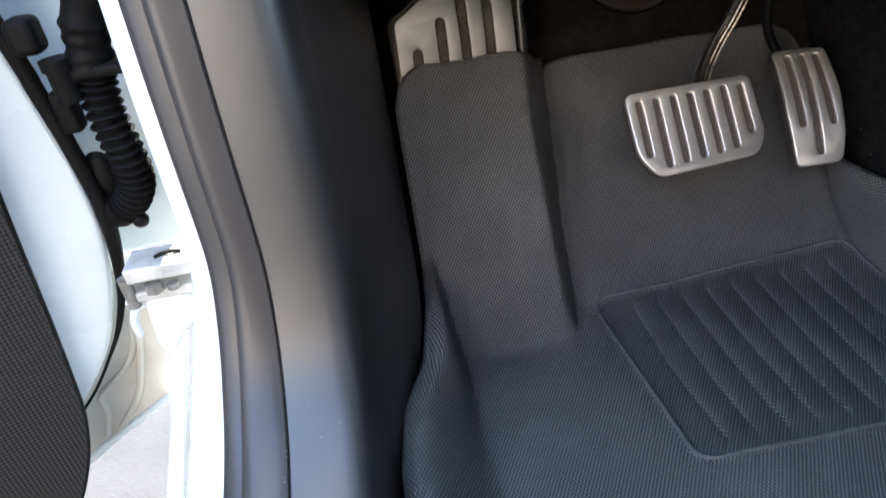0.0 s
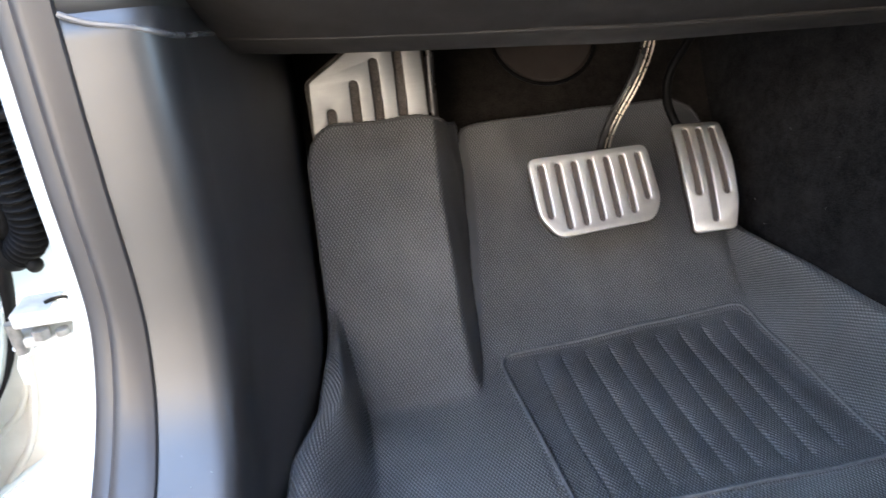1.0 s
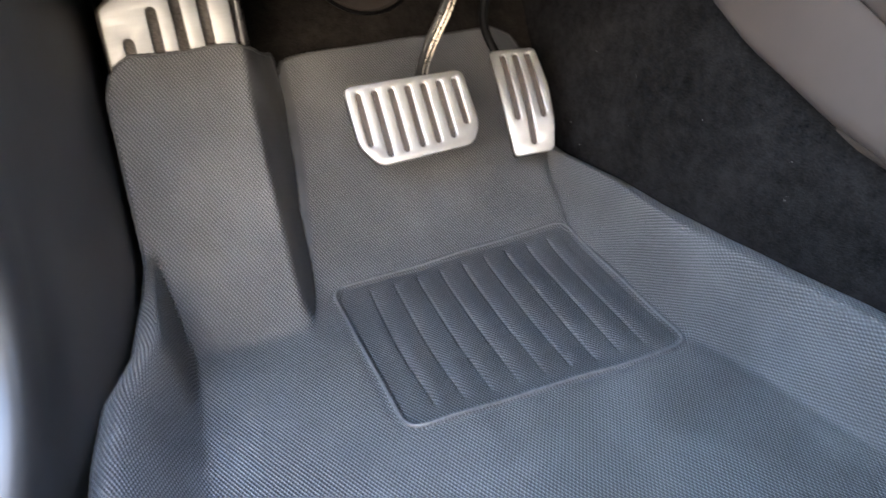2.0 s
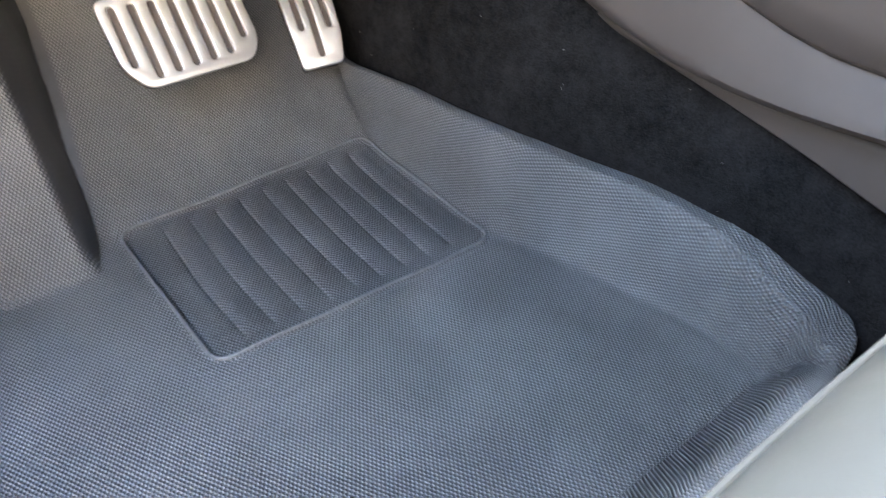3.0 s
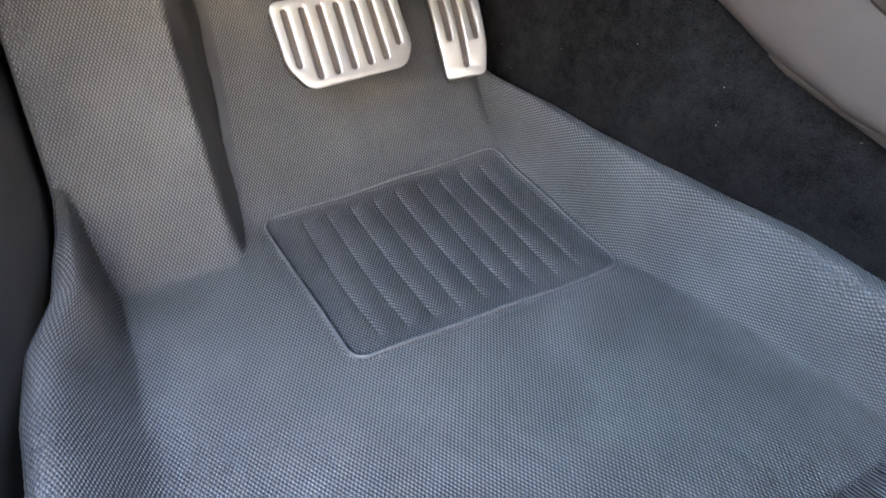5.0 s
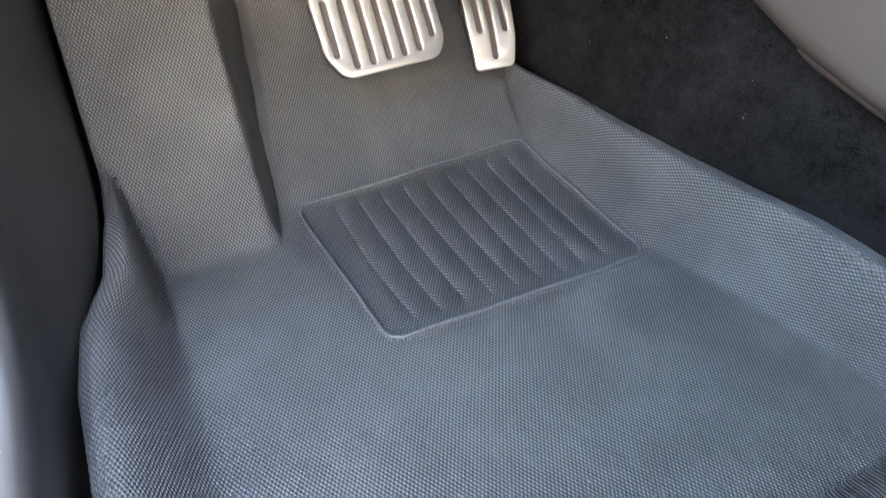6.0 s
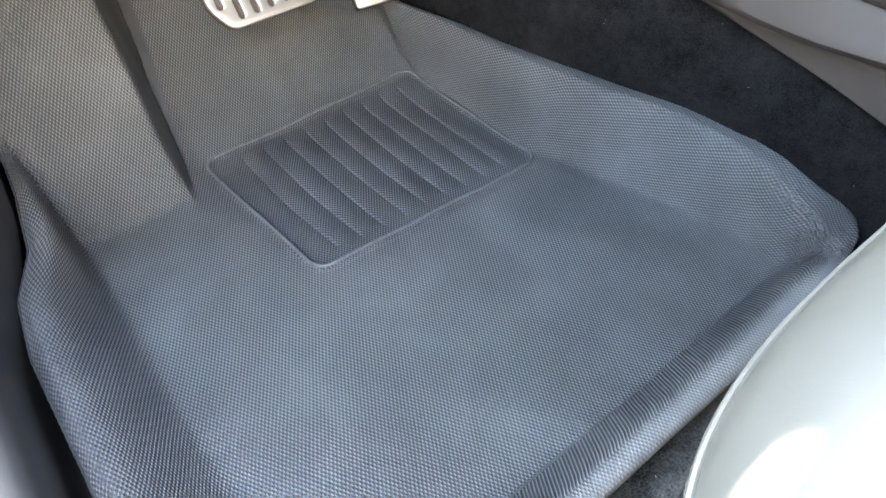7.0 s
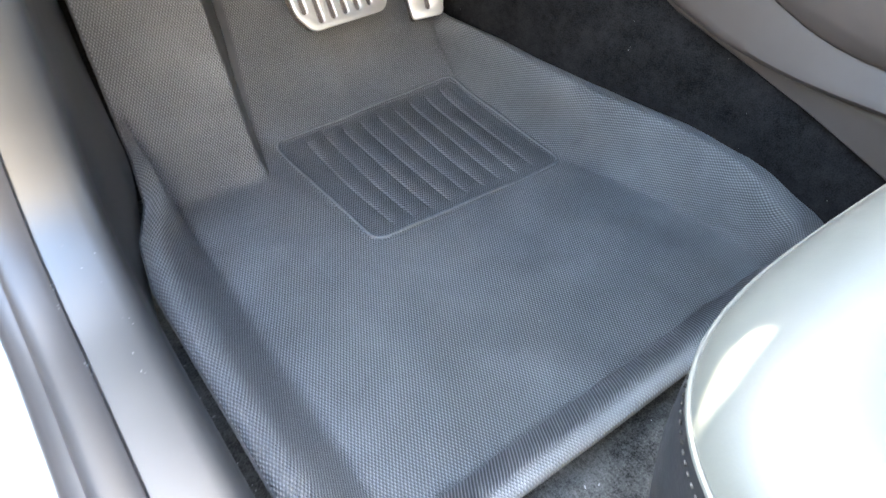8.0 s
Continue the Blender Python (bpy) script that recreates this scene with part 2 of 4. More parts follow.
def basis(origin, right, up):
    """A pose whose x runs along right, and whose y lies towards up."""
    x = Vector(right).normalized()
    z = x.cross(Vector(up)).normalized()
    y = z.cross(x)
    return Matrix((x, y, z)).transposed().to_4x4() if origin is None else Matrix.Translation(origin) @ Matrix((x, y, z)).transposed().to_4x4()


# ---- the setting ----
# Ground outside the car.
bm = grid([[(x, y, -0.42) for x in (-400, -6, -2, 0, 2, 400)] for y in (-400, -4, 0, 4, 400)][::-1])
tagged(part("ground", bm, M_GROUND), "grey asphalt ground outside the car", "ground", kind="structure")

# Added unseen sand-coloured wall: closes the place and bounces warm sun into the car.
bm = box((-7.0, -4.3, -0.42), (4.0, -4.0, 3.3))
tagged(rounded(part("wall_bounce", bm, M_BOUNCE), 0.02), "unseen sand-coloured wall added behind the car to bounce warm light", "wall", kind="structure")

# Added unseen wall along the door side: blocks low skylight from the footwell.
bm = box((-2.60, -2.40, -0.42), (-2.30, 7.0, 2.3))
tagged(rounded(part("wall_skyblock", bm, M_SKYBLOCK), 0.02), "unseen grey wall added beside the car to block low skylight", "wall", kind="structure")

# Carpeted floor pan under the mat.
bm = box((-0.30, -1.4, -0.06), (0.42, 0.27, -0.012))
tagged(rounded(part("floor", bm, M_CARPET_SKYLIT), 0.004), "black fuzzy carpet on the floor pan", "carpet", kind="structure")


def toe_z(y):
    """The toe board: flat, then rising steeply towards the front."""
    s = 0.012
    return 1.22 * s * np.log1p(np.exp((y - 0.207) / s))


# Toe board behind the mat.
rows = []
for y in np.linspace(0.16, 0.62, 47):
    rows.append([(x, y + 0.012, float(toe_z(y)) - 0.014) for x in np.linspace(-0.26, 0.36, 9)])
toe = part("toe_board", grid(rows), M_FELT)
thicken(toe, 0.01)
tagged(toe, "black-brown felt covering the sloping toe board", "felt", kind="structure")

TUNNEL = ((-1.4, 0.36), (-0.30, 0.356), (-0.2, 0.352), (-0.1, 0.342), (-0.04, 0.327), (0.02, 0.313), (0.08, 0.305), (0.16, 0.298), (0.25, 0.29), (0.62, 0.28))
rows = []
for y in np.linspace(-1.4, 0.62, 102):
    x = float(table(y, TUNNEL))
    rows.append([(x + 0.004 * k - 0.012 * math.sin(k * 0.5), y, z) for k, z in enumerate(np.linspace(-0.03, 0.42, 10))])
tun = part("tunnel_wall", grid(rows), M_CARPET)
thicken(tun, 0.012, 1.0)
tagged(tun, "black fuzzy carpet lining the tunnel beside the mat", "carpet", kind="structure")

# Door aperture: a line along the sill that turns up into the front pillar.
SILL = [(-1.3, 0.092), (-0.8, 0.092), (-0.40, 0.092), (-0.22, 0.092), (-0.12, 0.093), (-0.055, 0.099), (-0.008, 0.117), (0.022, 0.146), (0.038, 0.185),
        (0.045, 0.23), (0.049, 0.28), (0.057, 0.345), (0.075, 0.44), (0.12, 0.60), (0.2, 0.76)]
SILL_LINE = [Vector((0, p[0], p[1])) for p in spline(SILL, 6)]


def sill_sweep(profile, lo=0, hi=None):
    """A sheet that follows the sill line; profile rows are (x, depth away from the opening), or a function of the index."""
    rows = []
    line = SILL_LINE[lo:hi]
    for i, p in enumerate(line):
        j = min(max(i + lo, 1), len(SILL_LINE) - 2)
        d = (SILL_LINE[j + 1] - SILL_LINE[j - 1]).normalized()
        away = Vector((0, d.z, -d.y))
        shape = profile(i + lo) if callable(profile) else profile
        rows.append([Vector((x, p.y, p.z)) + away * depth for x, depth in shape])
    return rows


JOINT = next(i for i, p in enumerate(SILL_LINE) if p.z > 0.366)


def trim_shape(i):
    p = SILL_LINE[i]
    up = float(ramp01((p.z - 0.10) / 0.12))
    reach = 0.115 + up * 0.26
    lean = 0.040 * float(ramp01((p.z - 0.094) / 0.06))
    low = 0.0062 * (1 - up)
    out = [(-0.2699 - low, 0.010), (-0.2697 - low, 0.0022), (-0.2686 - low, 0.0005), (-0.262 - low, 0.0)]
    soft = ((0.012, 0.0001), (0.024, 0.0005), (0.031, 0.0014), (0.0362, 0.0036), (0.0392, 0.0075), (0.0412, 0.0140), (0.0432, 0.025), (0.0446, 0.045))
    full = ((0.013, 0.0001), (0.026, 0.0006), (0.034, 0.0022), (0.0390, 0.0058), (0.0420, 0.0115), (0.0438, 0.0190), (0.0452, 0.030), (0.0462, 0.045))
    for (a, c), (a2, c2) in zip(soft, full):
        k = 1 + 0.35 * up
        out.append((-0.268 + (a + (a2 - a) * up) * (1 + 0.1 * up), (c + (c2 - c) * up) * k))
    for t in (0.15, 0.3, 0.5, 0.75, 1.0):
        out.append((-0.268 + 0.0448 * (1 + 0.1 * up) + lean * min(1.0, t * 2.2) + 0.002 * t, 0.045 * (1 + 0.35 * up) + (reach - 0.045) * t))
    return out


kick = part("kick_panel", grid(sill_sweep(trim_shape, 0, JOINT + 1)), M_TRIM)
thicken(kick, 0.003, -1.0)
tagged(kick, "dark grey grained plastic sill and kick panel with dust", "trim panel", kind="structure")
upper = part("pillar_trim", grid(sill_sweep(trim_shape, JOINT, None)), M_TRIM)
upper.location = (0, 0.0003, 0.0)
thicken(upper, 0.003, -1.0)
tagged(upper, "grey plastic pillar trim above the kick panel", "trim panel", kind="structure")

bead_line = [p + Vector((0, -0.0006, 0.0005)) for p in sill_sweep(trim_shape, JOINT, JOINT + 1)[0][2:14]]
bead_line = [p + Vector((0, 0, -0.0165 * math.sin(math.pi / 2 * min(1.0, i / 8)))) for i, p in enumerate(bead_line)]
bead = part("joint_bead", tube(spline([tuple(p) for p in bead_line], 3), 0.0018, 8), M_BEAD)
tagged(bead, "thin satin grey bead along the kick panel joint", "trim bead", kind="structure")
# Added sheet that stops outside light leaking in behind the kick panel.
bm = box((-0.250, 0.10, -0.06), (-0.243, 0.62, 0.62))
tagged(part("wall_side", bm, M_FELT, flat=True), "black felt sheet added behind the kick panel to stop light leaks", "felt", kind="structure")

# Rubber seal between trim and painted body.
def seal_shape(i):
    k = 0.013 * float(ramp01((SILL_LINE[i].z - 0.10) / 0.12))
    low = 0.0062 * (1 - k / 0.013)
    return [(-0.258 - low, 0.018), (-0.2704 - low, 0.010), (-0.2708 - low, 0.003), (-0.2718 - low, 0.0012), (-0.276 - 0.7 * low, 0.0006), (-0.283 + k * 0.3, 0.0), (-0.290 + k * 0.5, -0.0007), (-0.296 + k * 0.8, -0.0010), (-0.2995 + k, -0.0004),
            (-0.3016 + k, 0.0010), (-0.3028 + k, 0.0028), (-0.306 + k, 0.0033), (-0.311 + k, 0.0040), (-0.3142 + k, 0.0062), (-0.3158 + k, 0.011), (-0.3162 + k, 0.026)]


seal_rows = sill_sweep(seal_shape)
seal = part("door_seal", grid(seal_rows), M_SEAL)
thicken(seal, 0.002, -1.0)
tagged(seal, "dark grey rubber weather seal round the door opening", "door seal", kind="structure")

# Painted body flange and jamb outside the seal.
def body_shape(i):
    k = 0.013 * float(ramp01((SILL_LINE[i].z - 0.10) / 0.12))
    up = float(ramp01((SILL_LINE[i].z - 0.105) / 0.11))
    near = ((-0.312, 0.032), (-0.316, 0.027), (-0.320, 0.024), (-0.327, 0.0245))
    low = ((-0.335, 0.026), (-0.343, 0.030), (-0.3485, 0.038), (-0.3505, 0.052), (-0.3515, 0.072), (-0.3525, 0.077), (-0.3585, 0.078), (-0.3630, 0.082), (-0.364, 0.10), (-0.364, 0.25), (-0.364, 0.40))
    high = ((-0.331, 0.028), (-0.333, 0.035), (-0.334, 0.050), (-0.334, 0.060), (-0.334, 0.066), (-0.334, 0.070), (-0.334, 0.074), (-0.334, 0.078), (-0.334, 0.081), (-0.334, 0.083), (-0.334, 0.085))
    far = [(a[0] + (c[0] - a[0]) * up, a[1] + (c[1] - a[1]) * up) for a, c in zip(low, high)]
    return [(x + k, d) for x, d in (*near, *far)]


body_rows = sill_sweep(body_shape)
body = part("body_pillar", grid(body_rows), M_PAINT)
thicken(body, 0.002, -1.0)
tagged(body, "glossy white painted body around the door opening", "car body", kind="structure")

bm = box((-0.56, 0.224, 0.132), (-0.335, 0.234, 0.80))
tagged(rounded(part("body_jamb", bm, M_PAINT), 0.004), "white painted door jamb behind the hinge", "car body", kind="structure")

# Plain unseen shell that closes the cabin: roof, far side, back, passenger floor.
# The unseen roof's front edge is bent to shape the seat's sun patch.
HEADER = [(-0.10, 0.040), (-0.03, 0.040), (-0.01, 0.0375), (0.004, 0.0345), (0.02, 0.029), (0.06, 0.0305), (0.10, 0.047), (0.18, 0.085), (0.3, 0.11), (0.6, 0.12), (1.3, 0.12)]
bm = grid([[(x, y, 0.98) for x, y in HEADER], [(x, -1.70, 1.0) for x, y in HEADER]])
roof = part("ceiling", bm, M_DARKLINING, flat=True)
thicken(roof, 0.004, 1.0)
# Added unseen plate: with the roof edge it trims the seat's sun patch.
SUN_MASK = [(-0.19, 0.0345), (-0.07, 0.0375), (0.008, 0.0405), (0.022, 0.043), (0.036, 0.0445), (0.047, 0.0415), (0.060, 0.0295), (0.09, 0.026), (0.65, 0.085)]
bm = grid([[(x, 0.13, 0.985) for x, y in SUN_MASK], [(x, y, 0.985) for x, y in SUN_MASK]])
visor = part("ceiling_sunmask", bm, M_DARKLINING, flat=True)
thicken(visor, 0.004, 0.0)
tagged(visor, "unseen dark plate added to shape the sun patch on the seat", "sun visor", kind="structure")
# Unseen roof rail, added to cut high skylight on the toe board.
bm = box((-0.165, -1.70, 0.965), (-0.094, -0.40, 0.998))
tagged(rounded(part("ceiling_rail", bm, M_DARKLINING), 0.012), "unseen dark roof rail over the door, added to cut high skylight", "headlining", kind="structure")
tagged(roof, "dark fabric headlining", "headlining", kind="structure")
bm = box((1.28, -1.7, -0.1), (1.34, 0.7, 0.56))
tagged(rounded(part("wall_far_side", bm, M_DARKLINING), 0.01), "dark passenger door lining below its window", "lining", kind="structure")
# Unseen pale linings, their warm tone and openings picked for bounce light.
bm = box((-0.3, -1.76, -0.1), (1.34, -1.70, 0.80))
tagged(rounded(part("wall_back", bm, M_LINING), 0.01), "pale lining that closes the back of the cabin", "lining", kind="structure")
bm = box((-0.36, -1.7, -0.05), (-0.30, -1.14, 0.50))
tagged(rounded(part("wall_rear_door", bm, M_LINING), 0.01), "pale lining of the rear door below its window", "lining", kind="structure")
bm = box((-0.34, -1.14, -0.05), (-0.28, -1.02, 0.98))
tagged(rounded(part("wall_rear_pillar", bm, M_LINING), 0.01), "pale lining of the rear pillar", "lining", kind="structure")
bm = box((0.43, -1.7, -0.06), (1.28, 0.6, -0.012))
tagged(rounded(part("floor_far_side", bm, M_CARPET), 0.004), "black carpet on the passenger side", "carpet", kind="structure")
bm = box((-0.3, -1.7, 0.10), (1.28, -1.20, 0.30))
tagged(rounded(part("wall_rear_bench", bm, M_LINING), 0.05, 5), "pale rear bench that closes the cabin", "lining", kind="structure")

# ---- dashboard ----
EDGE = [(-0.235, 0.215, 0.322), (-0.20, 0.188, 0.319), (-0.14, 0.158, 0.3175), (-0.07, 0.134, 0.316), (0.0, 0.121, 0.313), (0.06, 0.116, 0.309), (0.16, 0.114, 0.305), (0.30, 0.112, 0.300), (0.6, 0.112, 0.298), (1.28, 0.112, 0.298)]
rows = []
for p in spline(EDGE, 6):
    k = float(ramp01((p[0] + 0.05) / 0.05))
    prof = [(0.45, 0.10), (0.30, 0.03), (0.12, 0.012), (0.03, 0.004), (0.006, 0.0003), (0.0, 0.001), (-0.006, 0.0025), (-0.016, 0.007), (-0.030, 0.0145), (-0.032 + 0.001 * k, 0.0160),
            (-0.035 + 0.004 * k, 0.0185), (-0.055 + 0.004 * k, 0.031), (-0.085, 0.055), (-0.118, 0.09), (-0.148, 0.16), (-0.152, 0.24), (-0.138, 0.288), (-0.09, 0.312), (0.05, 0.318), (0.45, 0.30)]
    rows.append([(p[0], p[1] + dy, p[2] + dz) for dy, dz in prof])
dash = thing("dashboard", (0, 0.3, 0.32), "dark brown-black plastic lower dashboard panel", "dashboard")
lower = part("lower_panel", grid(rows), M_DASH)
thicken(lower, 0.004, 1.0)
crease = [p + np.array((0, -0.0330, 0.0172)) for p in spline(EDGE, 6)]
strip = part("seam_strip", tube(crease, 0.0008, 8), M_DASH, None, "thin rounded seam along the panel")
adopt(dash, lower, strip)

# ---- centre console ----
BORDER = ((-1.4, 0.02), (-0.6, 0.045), (-0.40, 0.09), (-0.273, 0.127), (-0.204, 0.1455), (-0.16, 0.155), (-0.112, 0.166), (-0.03, 0.184), (0.0, 0.192), (0.04, 0.207), (0.073, 0.226), (0.096, 0.246), (0.106, 0.256), (0.114, 0.267), (0.121, 0.280), (0.127, 0.30))
GROOVE = ((-1.4, 0.225), (-0.277, 0.211), (-0.231, 0.2085), (-0.198, 0.2105), (-0.167, 0.217), (-0.10, 0.24), (-0.03, 0.275), (0.1, 0.36))


def console_x(y):
    return float(table(y, ((-1.4, 0.342), (-0.3, 0.338), (-0.15, 0.333), (0.0, 0.322), (0.15, 0.31))))


RIDGE = ((-1.4, 0.19), (-0.276, 0.178), (-0.189, 0.170), (-0.149, 0.1685), (-0.102, 0.172), (-0.03, 0.190), (0.05, 0.22), (0.1, 0.25))
rows = []
for y in np.linspace(-1.3, 0.1265, 140):
    lo, hi = float(table(y, BORDER)), float(table(y, GROOVE))
    hi = max(hi, lo + 0.016)
    mid = min(max(float(table(y, RIDGE)), lo + 0.004), hi - 0.008)
    x = console_x(y)
    row = [(x + dx, y, lo + dz) for dx, dz in ((0.014, -0.001), (0.006, 0.0), (0.002, 0.0006), (0.0, 0.002))]
    row += [(x - 0.001 * t, y, lo + 0.002 + (mid - lo - 0.003) * t) for t in (0.25, 0.5, 0.75, 1.0)]
    for t in np.linspace(0.03, 1.0, 16):
        out = 0.0165 * float(ramp01((t - 0.03) / 0.17)) * (1 - 0.72 * max(0.0, t - 0.2) / 0.8)
        row.append((x - 0.001 - out, y, mid + (hi - mid) * t - 0.001))
    row += [(x - 0.004, y, hi + 0.0), (x + 0.006, y, hi + 0.0005)]
    rows.append(row)
console = thing("center_console", (0.36, -0.3, -0.01), "grey plastic center console with a moulded side", "console")
c1 = part("side_panel", grid(rows), M_CONSOLE)
rows = []
for y in np.linspace(-1.3, 0.115, 90):
    hi = float(table(y, GROOVE)) + 0.0035
    x = console_x(y) - 0.012
    rows.append([(x + 0.012, y, hi - 0.0005), (x + 0.003, y, hi), (x, y, hi + 0.003), (x - 0.002, y, hi + 0.02), (x + 0.0, y, hi + 0.06), (x + 0.012, y, hi + 0.10), (x + 0.04, y, hi + 0.12), (x + 0.2, y, hi + 0.125), (x + 0.22, y, hi - 0.3)])
c2 = part("upper_panel", grid(rows), M_CONSOLE)
for ob in (c1, c2):
    thicken(ob, 0.003, 1.0)
adopt(console, c1, c2)

# ---- floor mat ----
def lay_uv(me, uv):
    """A map in metres on the sheet, one value for each vertex."""
    layer = me.uv_layers.new(name="weave")
    loops = np.zeros(len(me.loops), int)
    me.loops.foreach_get("vertex_index", loops)
    layer.data.foreach_set("uv", uv[loops].astype(np.float32).ravel())


LIP_R = ((-0.295, 0.308), (-0.284, 0.324), (-0.27, 0.335), (-0.25, 0.339), (-0.228, 0.3385), (-0.19, 0.341), (-0.14, 0.339), (-0.09, 0.329), (-0.04, 0.315), (0.02, 0.3015), (0.08, 0.293), (0.16, 0.284), (0.24, 0.264), (0.37, 0.255))
CREASE_R = ((-0.295, 0.27), (-0.26, 0.287), (-0.2405, 0.296), (-0.225, 0.3015), (-0.20, 0.303), (-0.17, 0.298), (-0.13, 0.288), (-0.08, 0.274), (0.0, 0.249), (0.1, 0.2435), (0.2, 0.2465), (0.3, 0.236), (0.37, 0.23))
RISE_R = ((-0.295, 0.036), (-0.28, 0.041), (-0.262, 0.050), (-0.235, 0.056), (-0.17, 0.072), (-0.1, 0.076), (0.0, 0.076), (0.1, 0.072), (0.25, 0.075))
LIP_L = ((-0.295, -0.205), (-0.2, -0.212), (0.0, -0.214), (0.05, -0.206), (0.09, -0.186), (0.15, -0.176), (0.2, -0.172), (0.37, -0.168))
RISE_L = ((-0.295, 0.04), (-0.2, 0.048), (0.0, 0.052), (0.06, 0.062), (0.12, 0.074), (0.16, 0.078), (0.20, 0.084), (0.24, 0.09), (0.3, 0.09))
RISE_B = ((-0.22, 0.034), (-0.15, 0.022), (0.0, 0.019), (0.15, 0.0205), (0.20, 0.0225), (0.245, 0.0255), (0.27, 0.030), (0.30, 0.036), (0.33, 0.039))
FRONT = ((-0.17, 0.267), (-0.166, 0.276), (-0.158, 0.282), (-0.145, 0.2855), (-0.12, 0.2845), (-0.093, 0.2846), (-0.078, 0.2853), (-0.064, 0.2848), (-0.0535, 0.2835), (-0.0496, 0.2847), (-0.0457, 0.2879), (-0.0421, 0.2924), (-0.0385, 0.2980), (-0.034, 0.3062), (-0.0294, 0.3144), (-0.0254, 0.3216), (-0.0204, 0.3355), (-0.0155, 0.3520), (-0.0107, 0.358), (-0.0018, 0.3596), (0.01, 0.3602), (0.2, 0.361), (0.232, 0.360), (0.250, 0.352), (0.26, 0.336))


VALLEY = ((0.145, -0.046), (0.165, -0.042), (0.20, -0.0335), (0.229, -0.0265), (0.25, -0.0222), (0.273, -0.0165), (0.293, -0.0125), (0.325, -0.008), (0.37, -0.008))
RIDGE_X = ((0.145, -0.0535), (0.17, -0.0530), (0.22, -0.0530), (0.247, -0.0530), (0.265, -0.0530), (0.30, -0.050), (0.37, -0.047))
FLANGE = ((-0.295, 0.026), (-0.26, 0.026), (-0.228, 0.022), (-0.185, 0.018), (-0.1, 0.0155), (0.1, 0.0135), (0.2, 0.010), (0.37, 0.008))


def soft_max(a, b, k):
    k = np.minimum(k, 2 * np.maximum(np.minimum(a, b), 0) + 1e-6)
    h = np.maximum(k - np.abs(a - b), 0) / k
    return np.maximum(a, b) + h * h * k / 4


def ledge(t, k=0.07):
    """A straight wall with a tight crease and crest."""
    return k * (np.log1p(np.exp(np.clip(t / k, -40, 40))) - np.log1p(np.exp(np.clip((t - 1) / k, -40, 40))))


def hollow(t, bend=1.7):
    """A hollow that steepens up to a rounded crest."""
    return np.sin(math.pi / 2 * np.clip(t, 0, 1) ** bend)


def rear_crease(x):
    """Where the floor of the mat turns up into the rear lip."""
    return -0.2512 + 0.025 * np.clip(x, -0.2, 0.25)


def rear_edge(x):
    """The cut edge behind the rear lip."""
    return -0.2925 + 0.020 * np.clip(x, 0, 0.28)


def mat_layers(x, y):
    """The mat's height from its side walls, and from its slopes and rear lip."""
    lr, cr = table(y, LIP_R), table(y, CREASE_R)
    fl = table(y, FLANGE)
    right = table(y, RISE_R) * hollow((x - cr) / (lr - fl - cr), 1.7 - 0.35 * ramp01((-0.12 - y) / 0.1))
    right = right + 0.30 * np.clip(x - lr + fl, 0, 0.03) * ramp01((-0.15 - y) / 0.05)
    ll = table(y, LIP_L)
    left = table(y, RISE_L) * ledge((-0.152 - x) / np.maximum(-0.150 - (ll + 0.021), 0.012))
    left = left - 0.006 * np.clip((ll + 0.010 - x) / 0.010, 0, 1) ** 2
    back = table(x, RISE_B) * ledge((rear_crease(x) + 0.001 - y) / 0.0225, 0.06) - 0.0015 * np.clip((rear_edge(x) + 0.013 - y) / 0.013, 0, 1.2) ** 2
    front = toe_z(y)
    ramp = 1.66 * np.log1p(np.exp((y - 0.1475) / 0.0016)) * 0.0016
    ramp = ramp + 0.004 * np.sin(np.clip((y - 0.15) / 0.13, 0, 1) * math.pi)
    foot, brow = table(y, VALLEY), table(y, RIDGE_X)
    across = np.clip((foot - x) / (foot - brow + 0.003), 0, 1)
    side = 1 - (1 - across) ** (1.38 + 0.55 * ramp01((y - 0.25) / 0.04) + 0.95 * ramp01((y - 0.30) / 0.04))
    return soft_max(left, right, 0.010), soft_max(soft_max(front, ramp * side, 0.004), back, 0.006)


def mat_z(x, y):
    sides, slopes = mat_layers(x, y)
    z = soft_max(sides, slopes, 0.012)
    inset = np.minimum(table(y, LIP_R) - x, y - rear_edge(x) - 0.006 * np.clip((x - 0.25) / 0.06, 0, 1) ** 2)
    z = z - 0.0045 * np.clip(1 - inset / 0.006, 0, 1) ** 2
    crown = 0.0025 * np.sin(x * 21 + 0.6) * np.sin(y * 17 + 1.1)
    return z + 0.0006 * np.sin(x * 60 + y * 35) + crown * 0.4


def pad_inside(x, y):
    """How deep a place lies within the heel pad's border, in metres (negative outside)."""
    r = 0.014
    lean = -0.014 * (y / 0.2)
    lx, hx = lean - 0.0032, 0.245 - 0.002 * (y / 0.2)
    dx = np.maximum(lx + r - x, x - (hx - r))
    dy = np.maximum(r - 0.003 - y, y - (0.1915 + 0.045 * x - r))
    out = np.hypot(np.maximum(dx, 0), np.maximum(dy, 0)) + np.minimum(np.maximum(dx, dy), 0)
    return r - out + 0.0060


